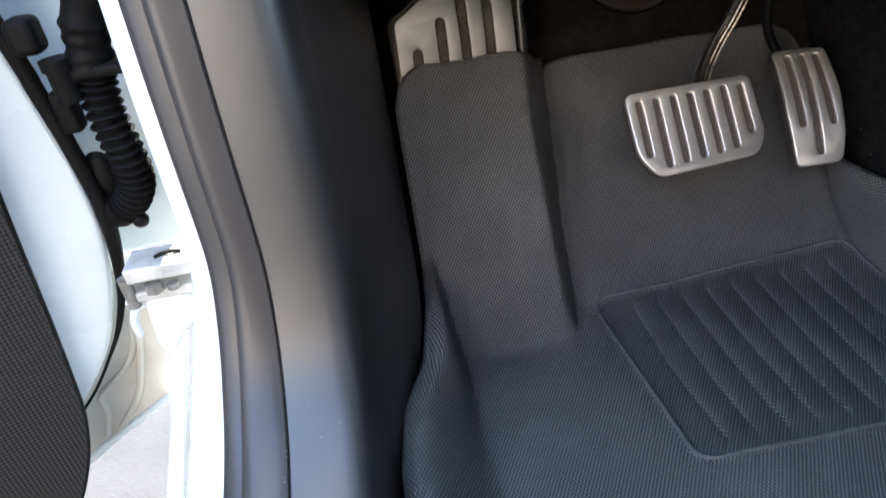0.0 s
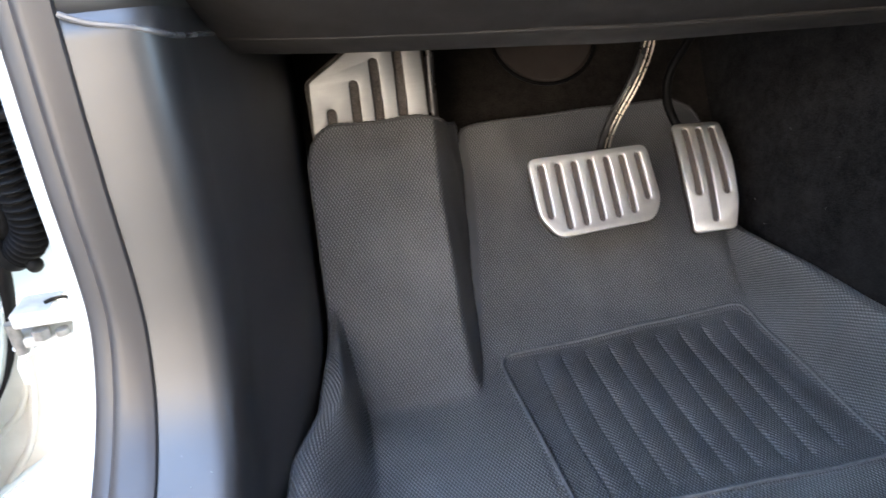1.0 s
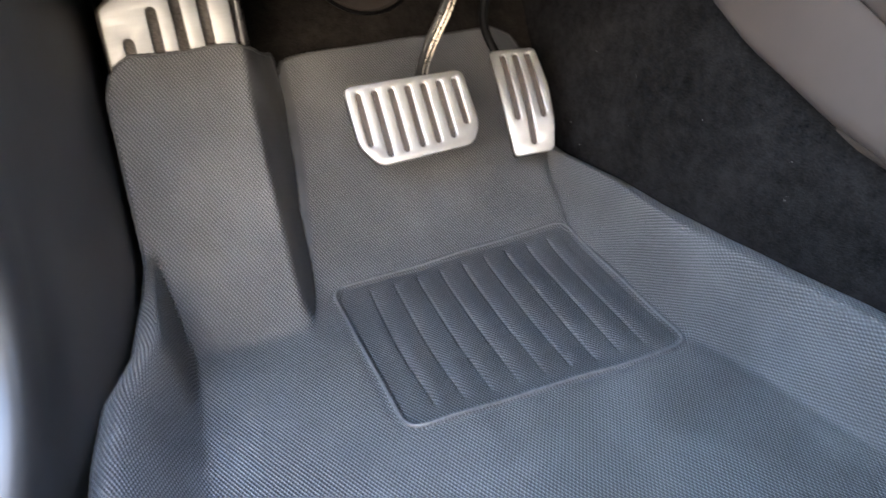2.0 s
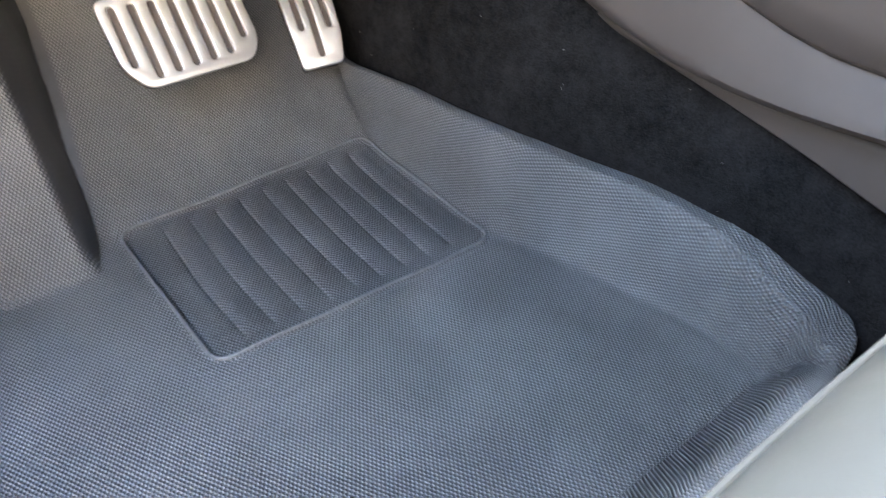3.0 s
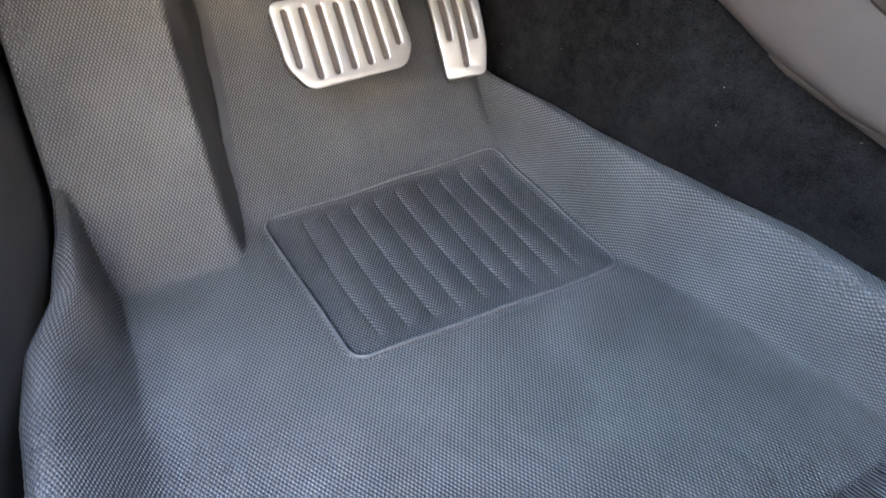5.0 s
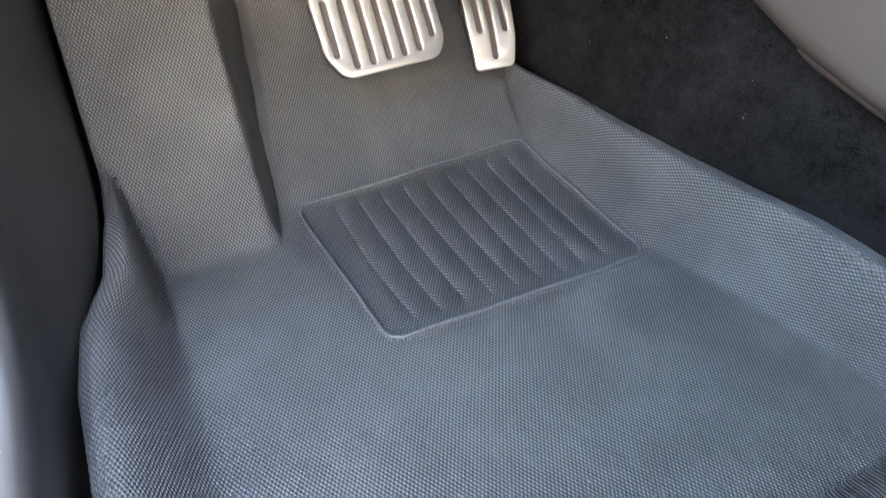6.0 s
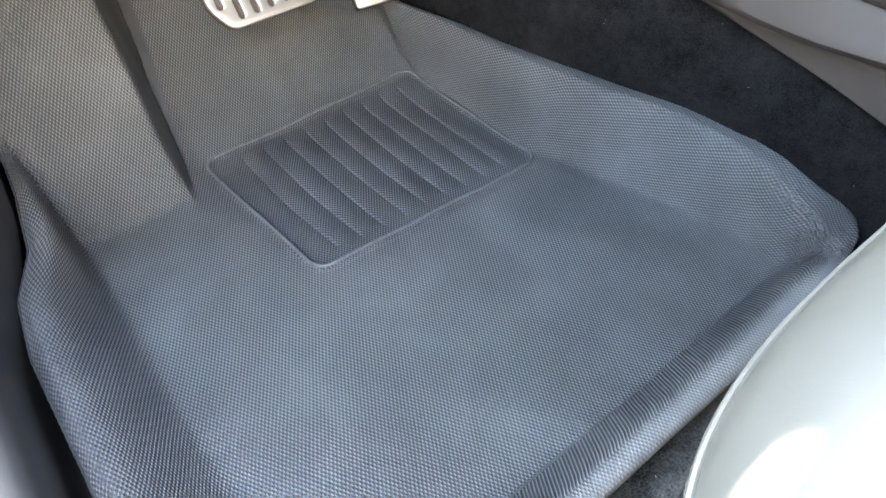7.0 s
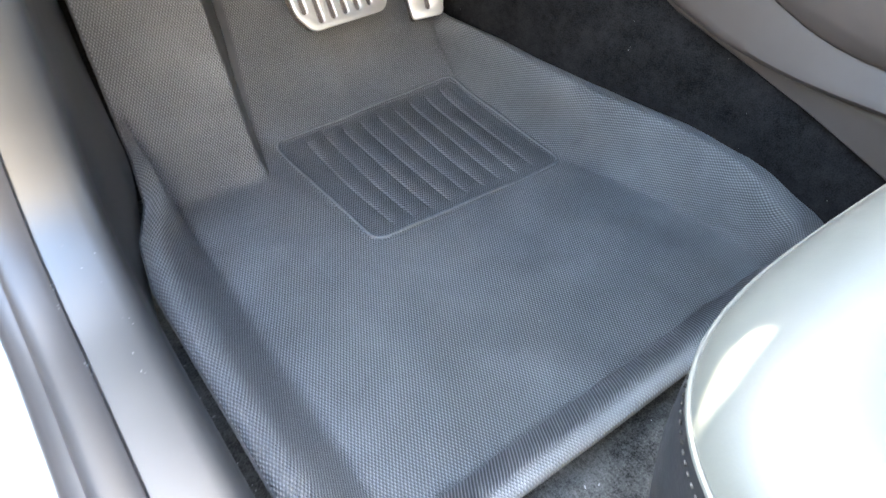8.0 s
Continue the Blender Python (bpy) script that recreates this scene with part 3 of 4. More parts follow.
def mat_sheet(us, vs):
    u, v = np.meshgrid(us, vs)
    x0 = -0.17 + u * (0.26 + 0.17)
    y = rear_edge(x0) + v * (table(x0, FRONT) - rear_edge(x0))
    corner = np.clip((-0.25 - y) / 0.04, 0, 1)
    x = table(y, LIP_L) + u * (table(y, LIP_R) - table(y, LIP_L))
    y = y + 0.008 * corner * np.clip((u - 0.86) / 0.14, 0, 1) ** 2 + 0.01 * corner * np.clip((0.08 - u) / 0.08, 0, 1) ** 2
    return x, y


mat = thing("floor_mat", (0.06, 0, -0.008), "dark grey moulded rubber floor mat with a dotted weave", "floor mat")
x, y = mat_sheet(np.linspace(0, 1, 301), np.linspace(0, 1, 321))
z = mat_z(x, y)
inn = pad_inside(x, y)
z = z - 0.004 * ramp01((inn - 0.0025) / 0.004) - 0.0014 * np.exp(-((inn + 0.0005) / 0.0022) ** 2)
me = bpy.data.meshes.new("mat_sheet")
nr, nc = x.shape
verts = np.stack([x, y, z], -1).reshape(-1, 3)
idx = np.arange(nr * nc).reshape(nr, nc)
idx_sheet = idx
quads = np.stack([idx[:-1, :-1], idx[:-1, 1:], idx[1:, 1:], idx[1:, :-1]], -1).reshape(-1, 4)
me.from_pydata(verts.tolist(), [], quads.tolist())
# The weave follows the sheet's surface, and is drawn out over the rear lip.
gx, gy = np.linspace(-0.24, 0.36, 301), np.linspace(-0.30, 0.38, 341)
qx, qy = np.meshgrid(gx, gy)
sides, slopes = mat_layers(qx, qy)
calm = 1 - ramp01((qy - 0.135) / 0.03) * ((qx < -0.12) & (slopes > sides))
run_x = np.sqrt(1 + (np.gradient(sides, gx, axis=1) * calm) ** 2)
run_y = np.sqrt(1 + np.gradient(slopes, gy, axis=0) ** 2)
acc_x = np.cumsum(run_x, axis=1) * (gx[1] - gx[0])
acc_y = np.cumsum(run_y, axis=0) * (gy[1] - gy[0])
k = int(np.abs(gx - 0.05).argmin())
acc_x += gx[k] - acc_x[:, k:k + 1]
k = int(np.abs(gy + 0.1).argmin())
acc_y += gy[k] - acc_y[k:k + 1]


def look_up(field, x, y):
    fx, fy = (x - gx[0]) / (gx[1] - gx[0]), (y - gy[0]) / (gy[1] - gy[0])
    ix, iy = np.clip(fx.astype(int), 0, len(gx) - 2), np.clip(fy.astype(int), 0, len(gy) - 2)
    fx, fy = fx - ix, fy - iy
    return (field[iy, ix] * (1 - fx) + field[iy, ix + 1] * fx) * (1 - fy) + (field[iy + 1, ix] * (1 - fx) + field[iy + 1, ix + 1] * fx) * fy


plain_part = ramp01((x - 0.288) / 0.012)
up = rear_crease(x) - y
lean = 0.75 * np.clip(up, 0, 0.026) * (1 - plain_part)
along = np.where(up < 0, y, np.where(up < 0.026, -0.240, -0.240 - 1.1 * (up - 0.026)))
along = np.where(y > -0.2, look_up(acc_y, x, y), plain_part * look_up(acc_y, x, y) + (1 - plain_part) * along)
lay_uv(me, np.stack([look_up(acc_x, x, y) + lean, along], -1).reshape(-1, 2))
# Shade painted on the ramp's steep side: its dots fade to a dark tone.
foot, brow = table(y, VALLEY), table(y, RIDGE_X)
drawn_shading = ramp01((x - brow + 0.002) / 0.006) * ramp01((foot + 0.004 - x) / 0.006) * ramp01((y - 0.15) / 0.02)
# Outer lip: smooth moulding, with sky sheen painted in as a paler tone.
lip_sheen = ramp01((up - 0.019) / 0.014) * (1 - plain_part)
me.attributes.new("drawn_shading", "FLOAT", "POINT").data.foreach_set("value", np.maximum(0.97 * drawn_shading, 0.55 * lip_sheen).astype(np.float32).ravel())
me.attributes.new("shading_tone", "FLOAT", "POINT").data.foreach_set("value", (0.06 + 0.58 * lip_sheen).astype(np.float32).ravel())
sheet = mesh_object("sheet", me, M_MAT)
thicken(sheet, 0.0045, -1.0)

# The heel pad: a raised border, and nine slanting ribs within.
px_, py_ = np.meshgrid(np.linspace(-0.030, 0.258, 460), np.linspace(-0.014, 0.214, 360))
inn = pad_inside(px_, py_)
base = mat_z(px_, py_)
border = 0.0008 * np.exp(-((inn - 0.0034) / 0.0011) ** 2) - 0.0008 * np.exp(-((inn - 0.0075) / 0.0015) ** 2)
bend = 0.009 * np.clip(1 - (px_ / 0.2), 0, 1) * np.clip(1 - py_ / 0.10, 0, 1) ** 1.5
phase = (px_ - bend - 0.0165) / 0.0248
tooth = phase - np.floor(phase)
rib = np.where(tooth < 0.36, 0.45 + 0.55 * np.sin(np.clip(tooth / 0.36, 0, 1) * math.pi / 2), 1 - 0.55 * ramp01((tooth - 0.36) / 0.64) ** 0.9)
gap = np.minimum(tooth, 1 - tooth)
rib = rib - 0.50 * np.exp(-(gap / 0.055) ** 2)
ends = ramp01((py_ - 0.005) / 0.012) * ramp01((0.186 + 0.045 * px_ - py_) / 0.012) * ramp01((px_ + 0.004 - 0.01) / 0.010) * ramp01((0.236 - px_) / 0.010)
zz = base + border + 0.0033 * (rib - 0.6) * ends - 0.0012 * ramp01((inn - 0.004) / 0.006)
edge = ramp01(inn / 0.0025 + 0.2)
zz = np.where(inn < -0.0015, base - 0.006, zz - 0.003 * (1 - edge))
keep = inn > -0.003
me = bpy.data.meshes.new("heel_pad")
nr, nc = px_.shape
idx = np.arange(nr * nc).reshape(nr, nc)
quads = np.stack([idx[:-1, :-1], idx[:-1, 1:], idx[1:, 1:], idx[1:, :-1]], -1).reshape(-1, 4)
quads = quads[keep.reshape(-1)[quads].all(1)]
used = np.unique(quads)
renum = np.zeros(nr * nc, int)
renum[used] = np.arange(len(used))
me.from_pydata(np.stack([px_, py_, zz], -1).reshape(-1, 3)[used].tolist(), [], renum[quads].tolist())
lay_uv(me, np.stack([px_, py_], -1).reshape(-1, 2)[used])
heel = mesh_object("heel_pad", me, M_PAD, None, "ribbed heel pad with a raised border")
loop = fillet([(-0.0058, -0.0056), (0.2477, -0.0056), (0.2456, 0.2052), (-0.0193, 0.1932)], 0.0166, 8)
loop = [a.lerp(b, k / 12) for a, b in zip(loop, loop[1:] + loop[:1]) for k in range(12)]
bead_line = [Vector((p.x, p.y, float(mat_z(p.x, p.y)) + 0.0010)) for p in loop]
bead = part("bead", tube(bead_line + bead_line[:1], 0.0016, 10), M_BEADRIM, None, "thin raised rubber bead round the pad")
line = [verts[i] + np.array((0, 0.0, -0.001)) for i in [*idx_sheet[::2, 0], *idx_sheet[-1, ::2]]]
rim = part("edge", tube(line, lambda i: 0.0013 + 0.0005 * (i % 2), 6), M_MATEDGE, None, "rough cut edge of the mat")
adopt(mat, sheet, heel, rim)
adopt(heel, bead)

# ---- pedals ----
TOP_L, TOP_R, LOW_L = Vector((0.026, 0.237, 0.187)), Vector((0.148, 0.247, 0.182)), Vector((0.034, 0.198, 0.130))
brake = thing("brake_pedal", (0.087, 0.24, 0.16), "brushed steel brake pedal with slots over dark rubber", "pedal")
brake_at = basis(TOP_L, TOP_R - TOP_L, TOP_L - LOW_L)
outline = fillet([(0, 0), (0.1200, 0), (0.1240, -0.055), (0.1130, -0.0730), (0.0170, -0.0772), (0.0020, -0.056)], 0.009)
low_ends = (-0.055, -0.067, -0.0655, -0.064, -0.063, -0.061, -0.050)
holes = [slot((0.0120 + 0.0162 * i, -0.010), (0.0125 + 0.0164 * i, low_ends[i]), 0.0062) for i in range(7)]
me = plate_mesh("plate", outline, holes, 0.0026, 0.0012)
b1 = mesh_object("plate", me, M_STEEL, None, "brushed steel plate with seven slots")
b1.matrix_world = brake_at
me = plate_mesh("rubber_pad", fillet([(0.002, -0.002), (0.118, -0.002), (0.122, -0.055), (0.1115, -0.0712), (0.0180, -0.0752), (0.004, -0.056)], 0.008), [], 0.010, 0.002)
b2 = mesh_object("rubber_pad", me, M_BROWNRUBBER, None, "dark brown rubber pad")
b2.matrix_world = brake_at @ Matrix.Translation((0, 0, -0.0072))
line = spline([(0.098, 0.238, 0.160), (0.107, 0.256, 0.182), (0.121, 0.266, 0.205), (0.143, 0.272, 0.238), (0.158, 0.279, 0.272), (0.164, 0.285, 0.32), (0.168, 0.29, 0.45)], 6)
bm = tube(line, 0.008, 12, 0.55)
bm_edges = bmesh.new()
for off in (-0.0045, 0.0, 0.0045):
    tube([p + np.array((off, -0.0052, 0.0)) for p in line[6:]], 0.0011, 6, 1.0, bm_edges)
# The ribs take a brighter, warmer metal than the black arm.
b4 = part("arm_ribs", bm_edges, M_POLISHED, None, "bright metal ribs along the arm")
b3 = part("arm", bm, M_DARKSTEEL, None, "black painted steel arm")
adopt(brake, b1, b2, b3)
adopt(b3, b4)

TOP_L, TOP_R, LOW_L = Vector((0.199, 0.301, 0.177)), Vector((0.248, 0.294, 0.176)), Vector((0.194, 0.227, 0.089))
gas = thing("accelerator_pedal", (0.22, 0.26, 0.12), "brushed steel accelerator pedal with three slots", "pedal")
gas_at = basis(TOP_L, TOP_R - TOP_L, TOP_L - LOW_L)


def bowed(me, length=0.117, rise=0.007, way=-1):
    """Bends a plate so that its middle stands out."""
    bm = bmesh.new()
    bm.from_mesh(me)
    for k in range(1, 10):
        bmesh.ops.bisect_plane(bm, geom=bm.verts[:] + bm.edges[:] + bm.faces[:], plane_co=(0, way * length * k / 10, 0), plane_no=(0, 1, 0))
    for v in bm.verts:
        t = min(max(way * v.co.y / length, 0), 1)
        v.co.z += rise * 4 * t * (1 - t)
    bm.to_mesh(me)
    bm.free()
    return me


outline = fillet([(0.0, 0.0), (0.049, 0.0), (0.0545, -0.045), (0.0545, -0.085), (0.050, -0.114), (0.008, -0.1165), (0.003, -0.07)], 0.006)
holes = [slot((0.0125, -0.009), (0.0160, -0.076), 0.0065), slot((0.0262, -0.009), (0.0300, -0.103), 0.0065), slot((0.0395, -0.009), (0.0440, -0.076), 0.0065)]
a1 = mesh_object("plate", bowed(plate_mesh("plate", outline, holes, 0.0026, 0.0011)), M_STEEL, None, "bowed brushed steel plate with three slots")
a1.matrix_world = gas_at
a2 = mesh_object("rubber_pad", bowed(plate_mesh("rubber_pad", fillet([(0.0015, -0.002), (0.0475, -0.002), (0.053, -0.045), (0.053, -0.085), (0.0485, -0.1125), (0.0095, -0.115), (0.0045, -0.07)], 0.005), [], 0.010, 0.002)), M_BROWNRUBBER, None, "dark brown rubber pad")
a2.matrix_world = gas_at @ Matrix.Translation((0, 0, -0.0072))
line = spline([(0.222, 0.292, 0.150), (0.206, 0.308, 0.180), (0.199, 0.314, 0.205), (0.203, 0.316, 0.232), (0.222, 0.320, 0.258), (0.240, 0.326, 0.29), (0.25, 0.335, 0.42)], 6)
a3 = part("arm", tube(line, 0.0046, 10), M_RUBBER, None, "thin black steel arm")
adopt(gas, a1, a2, a3)

# ---- foot rest ----
rest = thing("foot_rest", (-0.11, 0.31, 0.20), "brushed steel foot rest plate above the mat", "foot rest")
rest_at = basis(Vector((-0.163, 0.287, 0.19)), (1, 0.03, 0), (0, 0.22, 1))
outline = fillet([(0.0, 0.0), (0.110, 0.0), (0.110, 0.145), (0.085, 0.145), (0.055, 0.108), (0.004, 0.077)], 0.004)
holes = [slot((0.0195, 0.008), (0.0205, 0.0475), 0.0085), slot((0.0425, 0.008), (0.0445, 0.0705), 0.0085), slot((0.0640, 0.008), (0.0650, 0.088), 0.0085), slot((0.0865, 0.008), (0.0880, 0.118), 0.0085)]
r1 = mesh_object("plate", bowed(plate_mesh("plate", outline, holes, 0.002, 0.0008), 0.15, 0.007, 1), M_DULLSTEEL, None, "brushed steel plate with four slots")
r1.matrix_world = rest_at
r2 = mesh_object("base", plate_mesh("base", fillet([(-0.001, -0.03), (0.113, -0.03), (0.119, 0.15), (0.085, 0.15), (0.052, 0.111), (0.0, 0.078)], 0.006), [], 0.030, 0.002), M_SPECK, None, "speckled dark grey backing")
r2.matrix_world = rest_at @ Matrix.Translation((0, 0, -0.0175))
r3 = part("side_rail", tube(spline([(-0.0475, 0.293, 0.222), (-0.047, 0.298, 0.25), (-0.045, 0.309, 0.30), (-0.044, 0.319, 0.345)], 6), 0.0048, 10), M_DARKSTEEL, None, "glossy black side rail")
adopt(rest, r1, r2, r3)

# Round brown pad let into the toe board.
bm = bmesh.new()
bmesh.ops.create_cone(bm, cap_ends=True, segments=48, radius1=0.058, radius2=0.055, depth=0.004)
recess = part("recess_pad", bm, M_RECESS)
recess.matrix_world = basis(Vector((0.104, 0.4345, 0.256)), (1, 0, 0), (0, 1, 1.22))
ring = [(0.0605 * math.cos(a), 0.0605 * math.sin(a), 0.002) for a in np.linspace(0, 2 * math.pi, 49)]
part("rim", tube(ring, 0.0022, 8), M_RUBBER, recess, "thin black rim")
tagged(recess, "round brown sound pad let into the toe board", "sound pad")

# ---- driver seat ----
CX, CY, HX, HY = 0.158, -0.619, 0.289, 0.281


def seat_ring(scale, z, drop=0.0, count=192):
    """A rounded rectangle in plan."""
    out = []
    for k in range(count):
        a = 2 * math.pi * k / count
        c, s = math.cos(a), math.sin(a)
        e = 2 / 5.0
        x = CX + HX * scale * math.copysign(abs(c) ** e, c)
        y = CY + HY * scale * math.copysign(abs(s) ** e, s)
        out.append((x, y, z))
    return out


def closed_sheet(rings, cap):
    bm = bmesh.new()
    vs = [[bm.verts.new(p) for p in ring] for ring in rings]
    n = len(vs[0])
    for r0, r1 in zip(vs, vs[1:]):
        for k in range(n):
            bm.faces.new((r0[k], r0[(k + 1) % n], r1[(k + 1) % n], r1[k]))
    if cap:
        bm.faces.new(vs[-1])
    return bm


seat = thing("driver_seat", (CX, CY, -0.01), "pale grey-green leather driver seat cushion with piping", "car seat")
rings = []
for t in np.linspace(0, 1, 18):
    a = t * math.pi / 2
    rings.append(seat_ring(1 - 0.985 * (1 - math.cos(a)), 0.238 + 0.075 * math.sin(a)))
s1 = part("cushion", closed_sheet(rings, True), M_LEATHER, None, "pale grey-green leather")
rings = [seat_ring(s, z) for s, z in ((0.990, 0.238), (1.0, 0.230), (1.004, 0.215), (1.0, 0.19), (0.985, 0.155), (0.96, 0.12), (0.93, 0.09), (0.90, 0.07))]
s2 = part("side_panel", closed_sheet(rings[::-1], False), M_SEATSIDE, None, "dark grey vinyl side")
ring = seat_ring(1.002, 0.238)
stitches = bmesh.new()
low = seat_ring(1.0035, 0.2285, count=384)
for p, q in zip(low[::2], low[1::2]):
    tube([Vector(p), Vector(p).lerp(Vector(q), 0.75)], 0.0006, 5, 1.0, stitches)
s5 = tagged(part("stitching", stitches, M_DASH, None, "grey stitches below the piping"), kind="stuff")
s3 = part("piping", tube(ring + ring[:1], 0.0016, 8), M_LEATHER, None, "pale piping along the seam")
bm = box((-0.05, -0.88, -0.008), (0.39, -0.42, 0.09))
s4 = rounded(part("seat_base", bm, M_RUBBER), 0.01)
# Unseen backrest, added to keep rear light off the front footwell.
rows = []
for t in np.linspace(0, 1, 12):
    half, mid = 0.235 - 0.05 * t ** 3, -0.86 - 0.20 * t
    rows.append([(CX + half * math.copysign(abs(math.cos(a)) ** 0.5, math.cos(a)), mid + 0.055 * math.copysign(abs(math.sin(a)) ** 0.5, math.sin(a)), 0.24 + 0.66 * t) for a in np.linspace(0, 2 * math.pi, 49)[:-1]])
s6 = part("backrest", closed_sheet(rows, True), M_LEATHER, None, "pale grey-green leather backrest, unseen, added to block light from behind")
adopt(seat, s1, s2, s4, s6)
adopt(s1, s3)
adopt(s2, s5)

# ---- open door ----
OPEN = radians(62)
HINGE = Vector((-0.40, 0.16, 0.0))
door_at = Matrix.Translation(HINGE) @ Matrix((( -math.sin(OPEN), 0, math.cos(OPEN), 0), (-math.cos(OPEN), 0, -math.sin(OPEN), 0), (0, 1, 0, 0), (0, 0, 0, 1)))
# In the door's own axes x runs from the hinge along the door, y up, z towards the cabin.
door = thing("car_door", HINGE, "open white car door with a black woven trim panel", "car door")
shell = [(0.047, 0.60), (0.013, 0.34), (0.003, 0.25), (0.002, 0.205), (0.006, 0.17), (0.016, 0.133), (0.034, 0.092), (0.070, 0.052), (0.12, 0.02), (0.2, 0.0), (0.95, 0.0), (1.0, 0.1), (1.0, 0.60)]
me = plate_mesh("shell", fillet(shell, 0.02, 4), [], 0.10, 0.006)
d1 = mesh_object("shell", me, M_PAINT, None, "glossy white painted steel")
d1.matrix_world = door_at @ Matrix.Translation((0, 0, -0.058))
strip = spline([(0.044, 0.60, 0), (0.0095, 0.337, 0.0), (0.0055, 0.300, 0.0), (0.0020, 0.267, 0.0), (-0.0005, 0.234, 0.0), (-0.0015, 0.207, 0.0), (0.0015, 0.176, 0.0), (0.0092, 0.1425, 0.0), (0.0200, 0.115, 0.0), (0.036, 0.090, 0.0), (0.070, 0.053, 0.0), (0.13, 0.018, 0.0), (0.3, 0.0, 0.0)], 6)
d2 = part("weather_strip", tube([door_at @ Vector(p) for p in strip], lambda i: 0.0012 + 0.0018 * float(ramp01((58 - i) / 14)) + 0.0030 * float(ramp01((46 - i) / 14)), 10), M_RUBBER, None, "black rubber weather strip")
trim = [(0.03, 0.60), (0.045, 0.30), (0.054, 0.22), (0.064, 0.12), (0.072, 0.055), (0.085, 0.015), (0.11, -0.03), (0.16, -0.05), (0.9, -0.05), (0.92, 0.60)]
d3 = mesh_object("trim_panel", plate_mesh("trim_panel", fillet(trim, 0.03, 5), [], 0.022, 0.005), M_RUBBER, None, "black plastic trim panel")
d3.matrix_world = door_at @ Matrix.Translation((0, 0, 0.004))
inset = [(0.034, 0.55), (0.0475, 0.30), (0.0565, 0.22), (0.0665, 0.12), (0.0745, 0.056), (0.0875, 0.018), (0.1125, -0.026), (0.16, -0.046), (0.5, -0.04), (0.5, 0.55)]
d4 = mesh_object("speaker_grille", plate_mesh("speaker_grille", fillet(inset, 0.03, 5), [], 0.004, 0.001), M_GRILLE, None, "black woven speaker grille")
d4.matrix_world = door_at @ Matrix.Translation((0, 0, 0.0185))
adopt(door, d1, d3)
adopt(d1, d2)
adopt(d3, d4)

# ---- wiring boot between body and door ----
boot = thing("wiring_boot", (-0.37, 0.15, 0.2), "black corrugated rubber wiring boot at the door hinge", "cable boot")
elbow = spline([(-0.320, 0.178, 0.331), (-0.328, 0.166, 0.347), (-0.3365, 0.157, 0.3560), (-0.3460, 0.151, 0.3535), (-0.3525, 0.15, 0.3420), (-0.3570, 0.15, 0.326), (-0.3605, 0.15, 0.309)], 9)
w1 = part("elbow", tube(elbow, lambda i: 0.0135 + 0.0006 * math.sin(i * 0.5) + (0.0016 * (0.5 + 0.5 * math.cos(i * 2 * math.pi / 5)) if i > 38 else 0.0), 18), M_RUBBER, None, "smooth rubber elbow with a ribbed end")
core = spline([(-0.3605, 0.15, 0.309), (-0.3626, 0.15, 0.2965), (-0.3644, 0.15, 0.2772), (-0.3637, 0.151, 0.2561), (-0.3635, 0.153, 0.2365), (-0.3667, 0.156, 0.2213), (-0.3763, 0.161, 0.2076), (-0.3887, 0.166, 0.1993)], 27)
w2 = part("bellows", tube(core, lambda i: 0.0113 + 0.0023 * math.cos(i * 2 * math.pi / 9), 20), M_RUBBER, None, "corrugated bellows")
w3 = rounded(part("bracket", box((-0.372, 0.136, 0.3035), (-0.328, 0.160, 0.3115)), M_RUBBER, None, "black bracket strap"), 0.003)
bm = tube([(-0.3780, 0.142, 0.291), (-0.3780, 0.142, 0.316)], 0.0085, 16)
w4 = part("connector", bm, M_RUBBER, None, "black ribbed plug housing")
bm = tube([(-0.3780, 0.142, 0.312), (-0.3780, 0.142, 0.319)], 0.0102, 16)
w5 = part("collar", bm, M_RUBBER, None, "black plug collar")
w6 = rounded(part("cover", box((-0.4015, 0.140, 0.322), (-0.3830, 0.160, 0.345)), M_RUBBER, None, "black plug cover"), 0.005)
bm = bmesh.new()
bmesh.ops.create_uvsphere(bm, u_segments=16, v_segments=10, radius=0.0062, matrix=Matrix.Translation((-0.3749, 0.158, 0.1915)))
w7 = part("plug", bm, M_RUBBER, None, "round rubber plug")
w8 = part("lower_cuff", tube([(-0.3840, 0.164, 0.2020), (-0.3890, 0.166, 0.1993), (-0.3985, 0.172, 0.1975)], 0.0138, 18), M_RUBBER, None, "thick rubber cuff")
bm = bmesh.new()
bmesh.ops.create_uvsphere(bm, u_segments=16, v_segments=10, radius=0.0062, matrix=Matrix.Translation((-0.3444, 0.170, 0.2838)))
w9 = part("grommet", bm, M_RUBBER, None, "round black grommet")
bm = bmesh.new()
bmesh.ops.create_uvsphere(bm, u_segments=20, v_segments=12, radius=0.0125, matrix=Matrix.Translation((-0.3920, 0.169, 0.2270)) @ Matrix.Diagonal((1.0, 0.7, 1.5, 1)))
w10 = part("door_cap", bm, M_RUBBER, None, "rounded rubber cap on the door edge")
w11 = rounded(part("strap_end", box((-0.3975, 0.150, 0.2660), (-0.3835, 0.166, 0.2960)), M_RUBBER, None, "flat black strap end"), 0.004)
adopt(boot, w11, w1, w2, w3, w4, w9, w10)
adopt(w4, w5, w6)
adopt(w2, w7, w8)

# ---- lower door hinge ----
hinge = thing("door_hinge", (-0.37, 0.14, 0.12), "pale painted steel lower door hinge", "door hinge")
h1 = rounded(part("body_leaf", box((-0.388, 0.120, 0.1595), (-0.335, 0.150, 0.1715)), M_HINGE), 0.002)
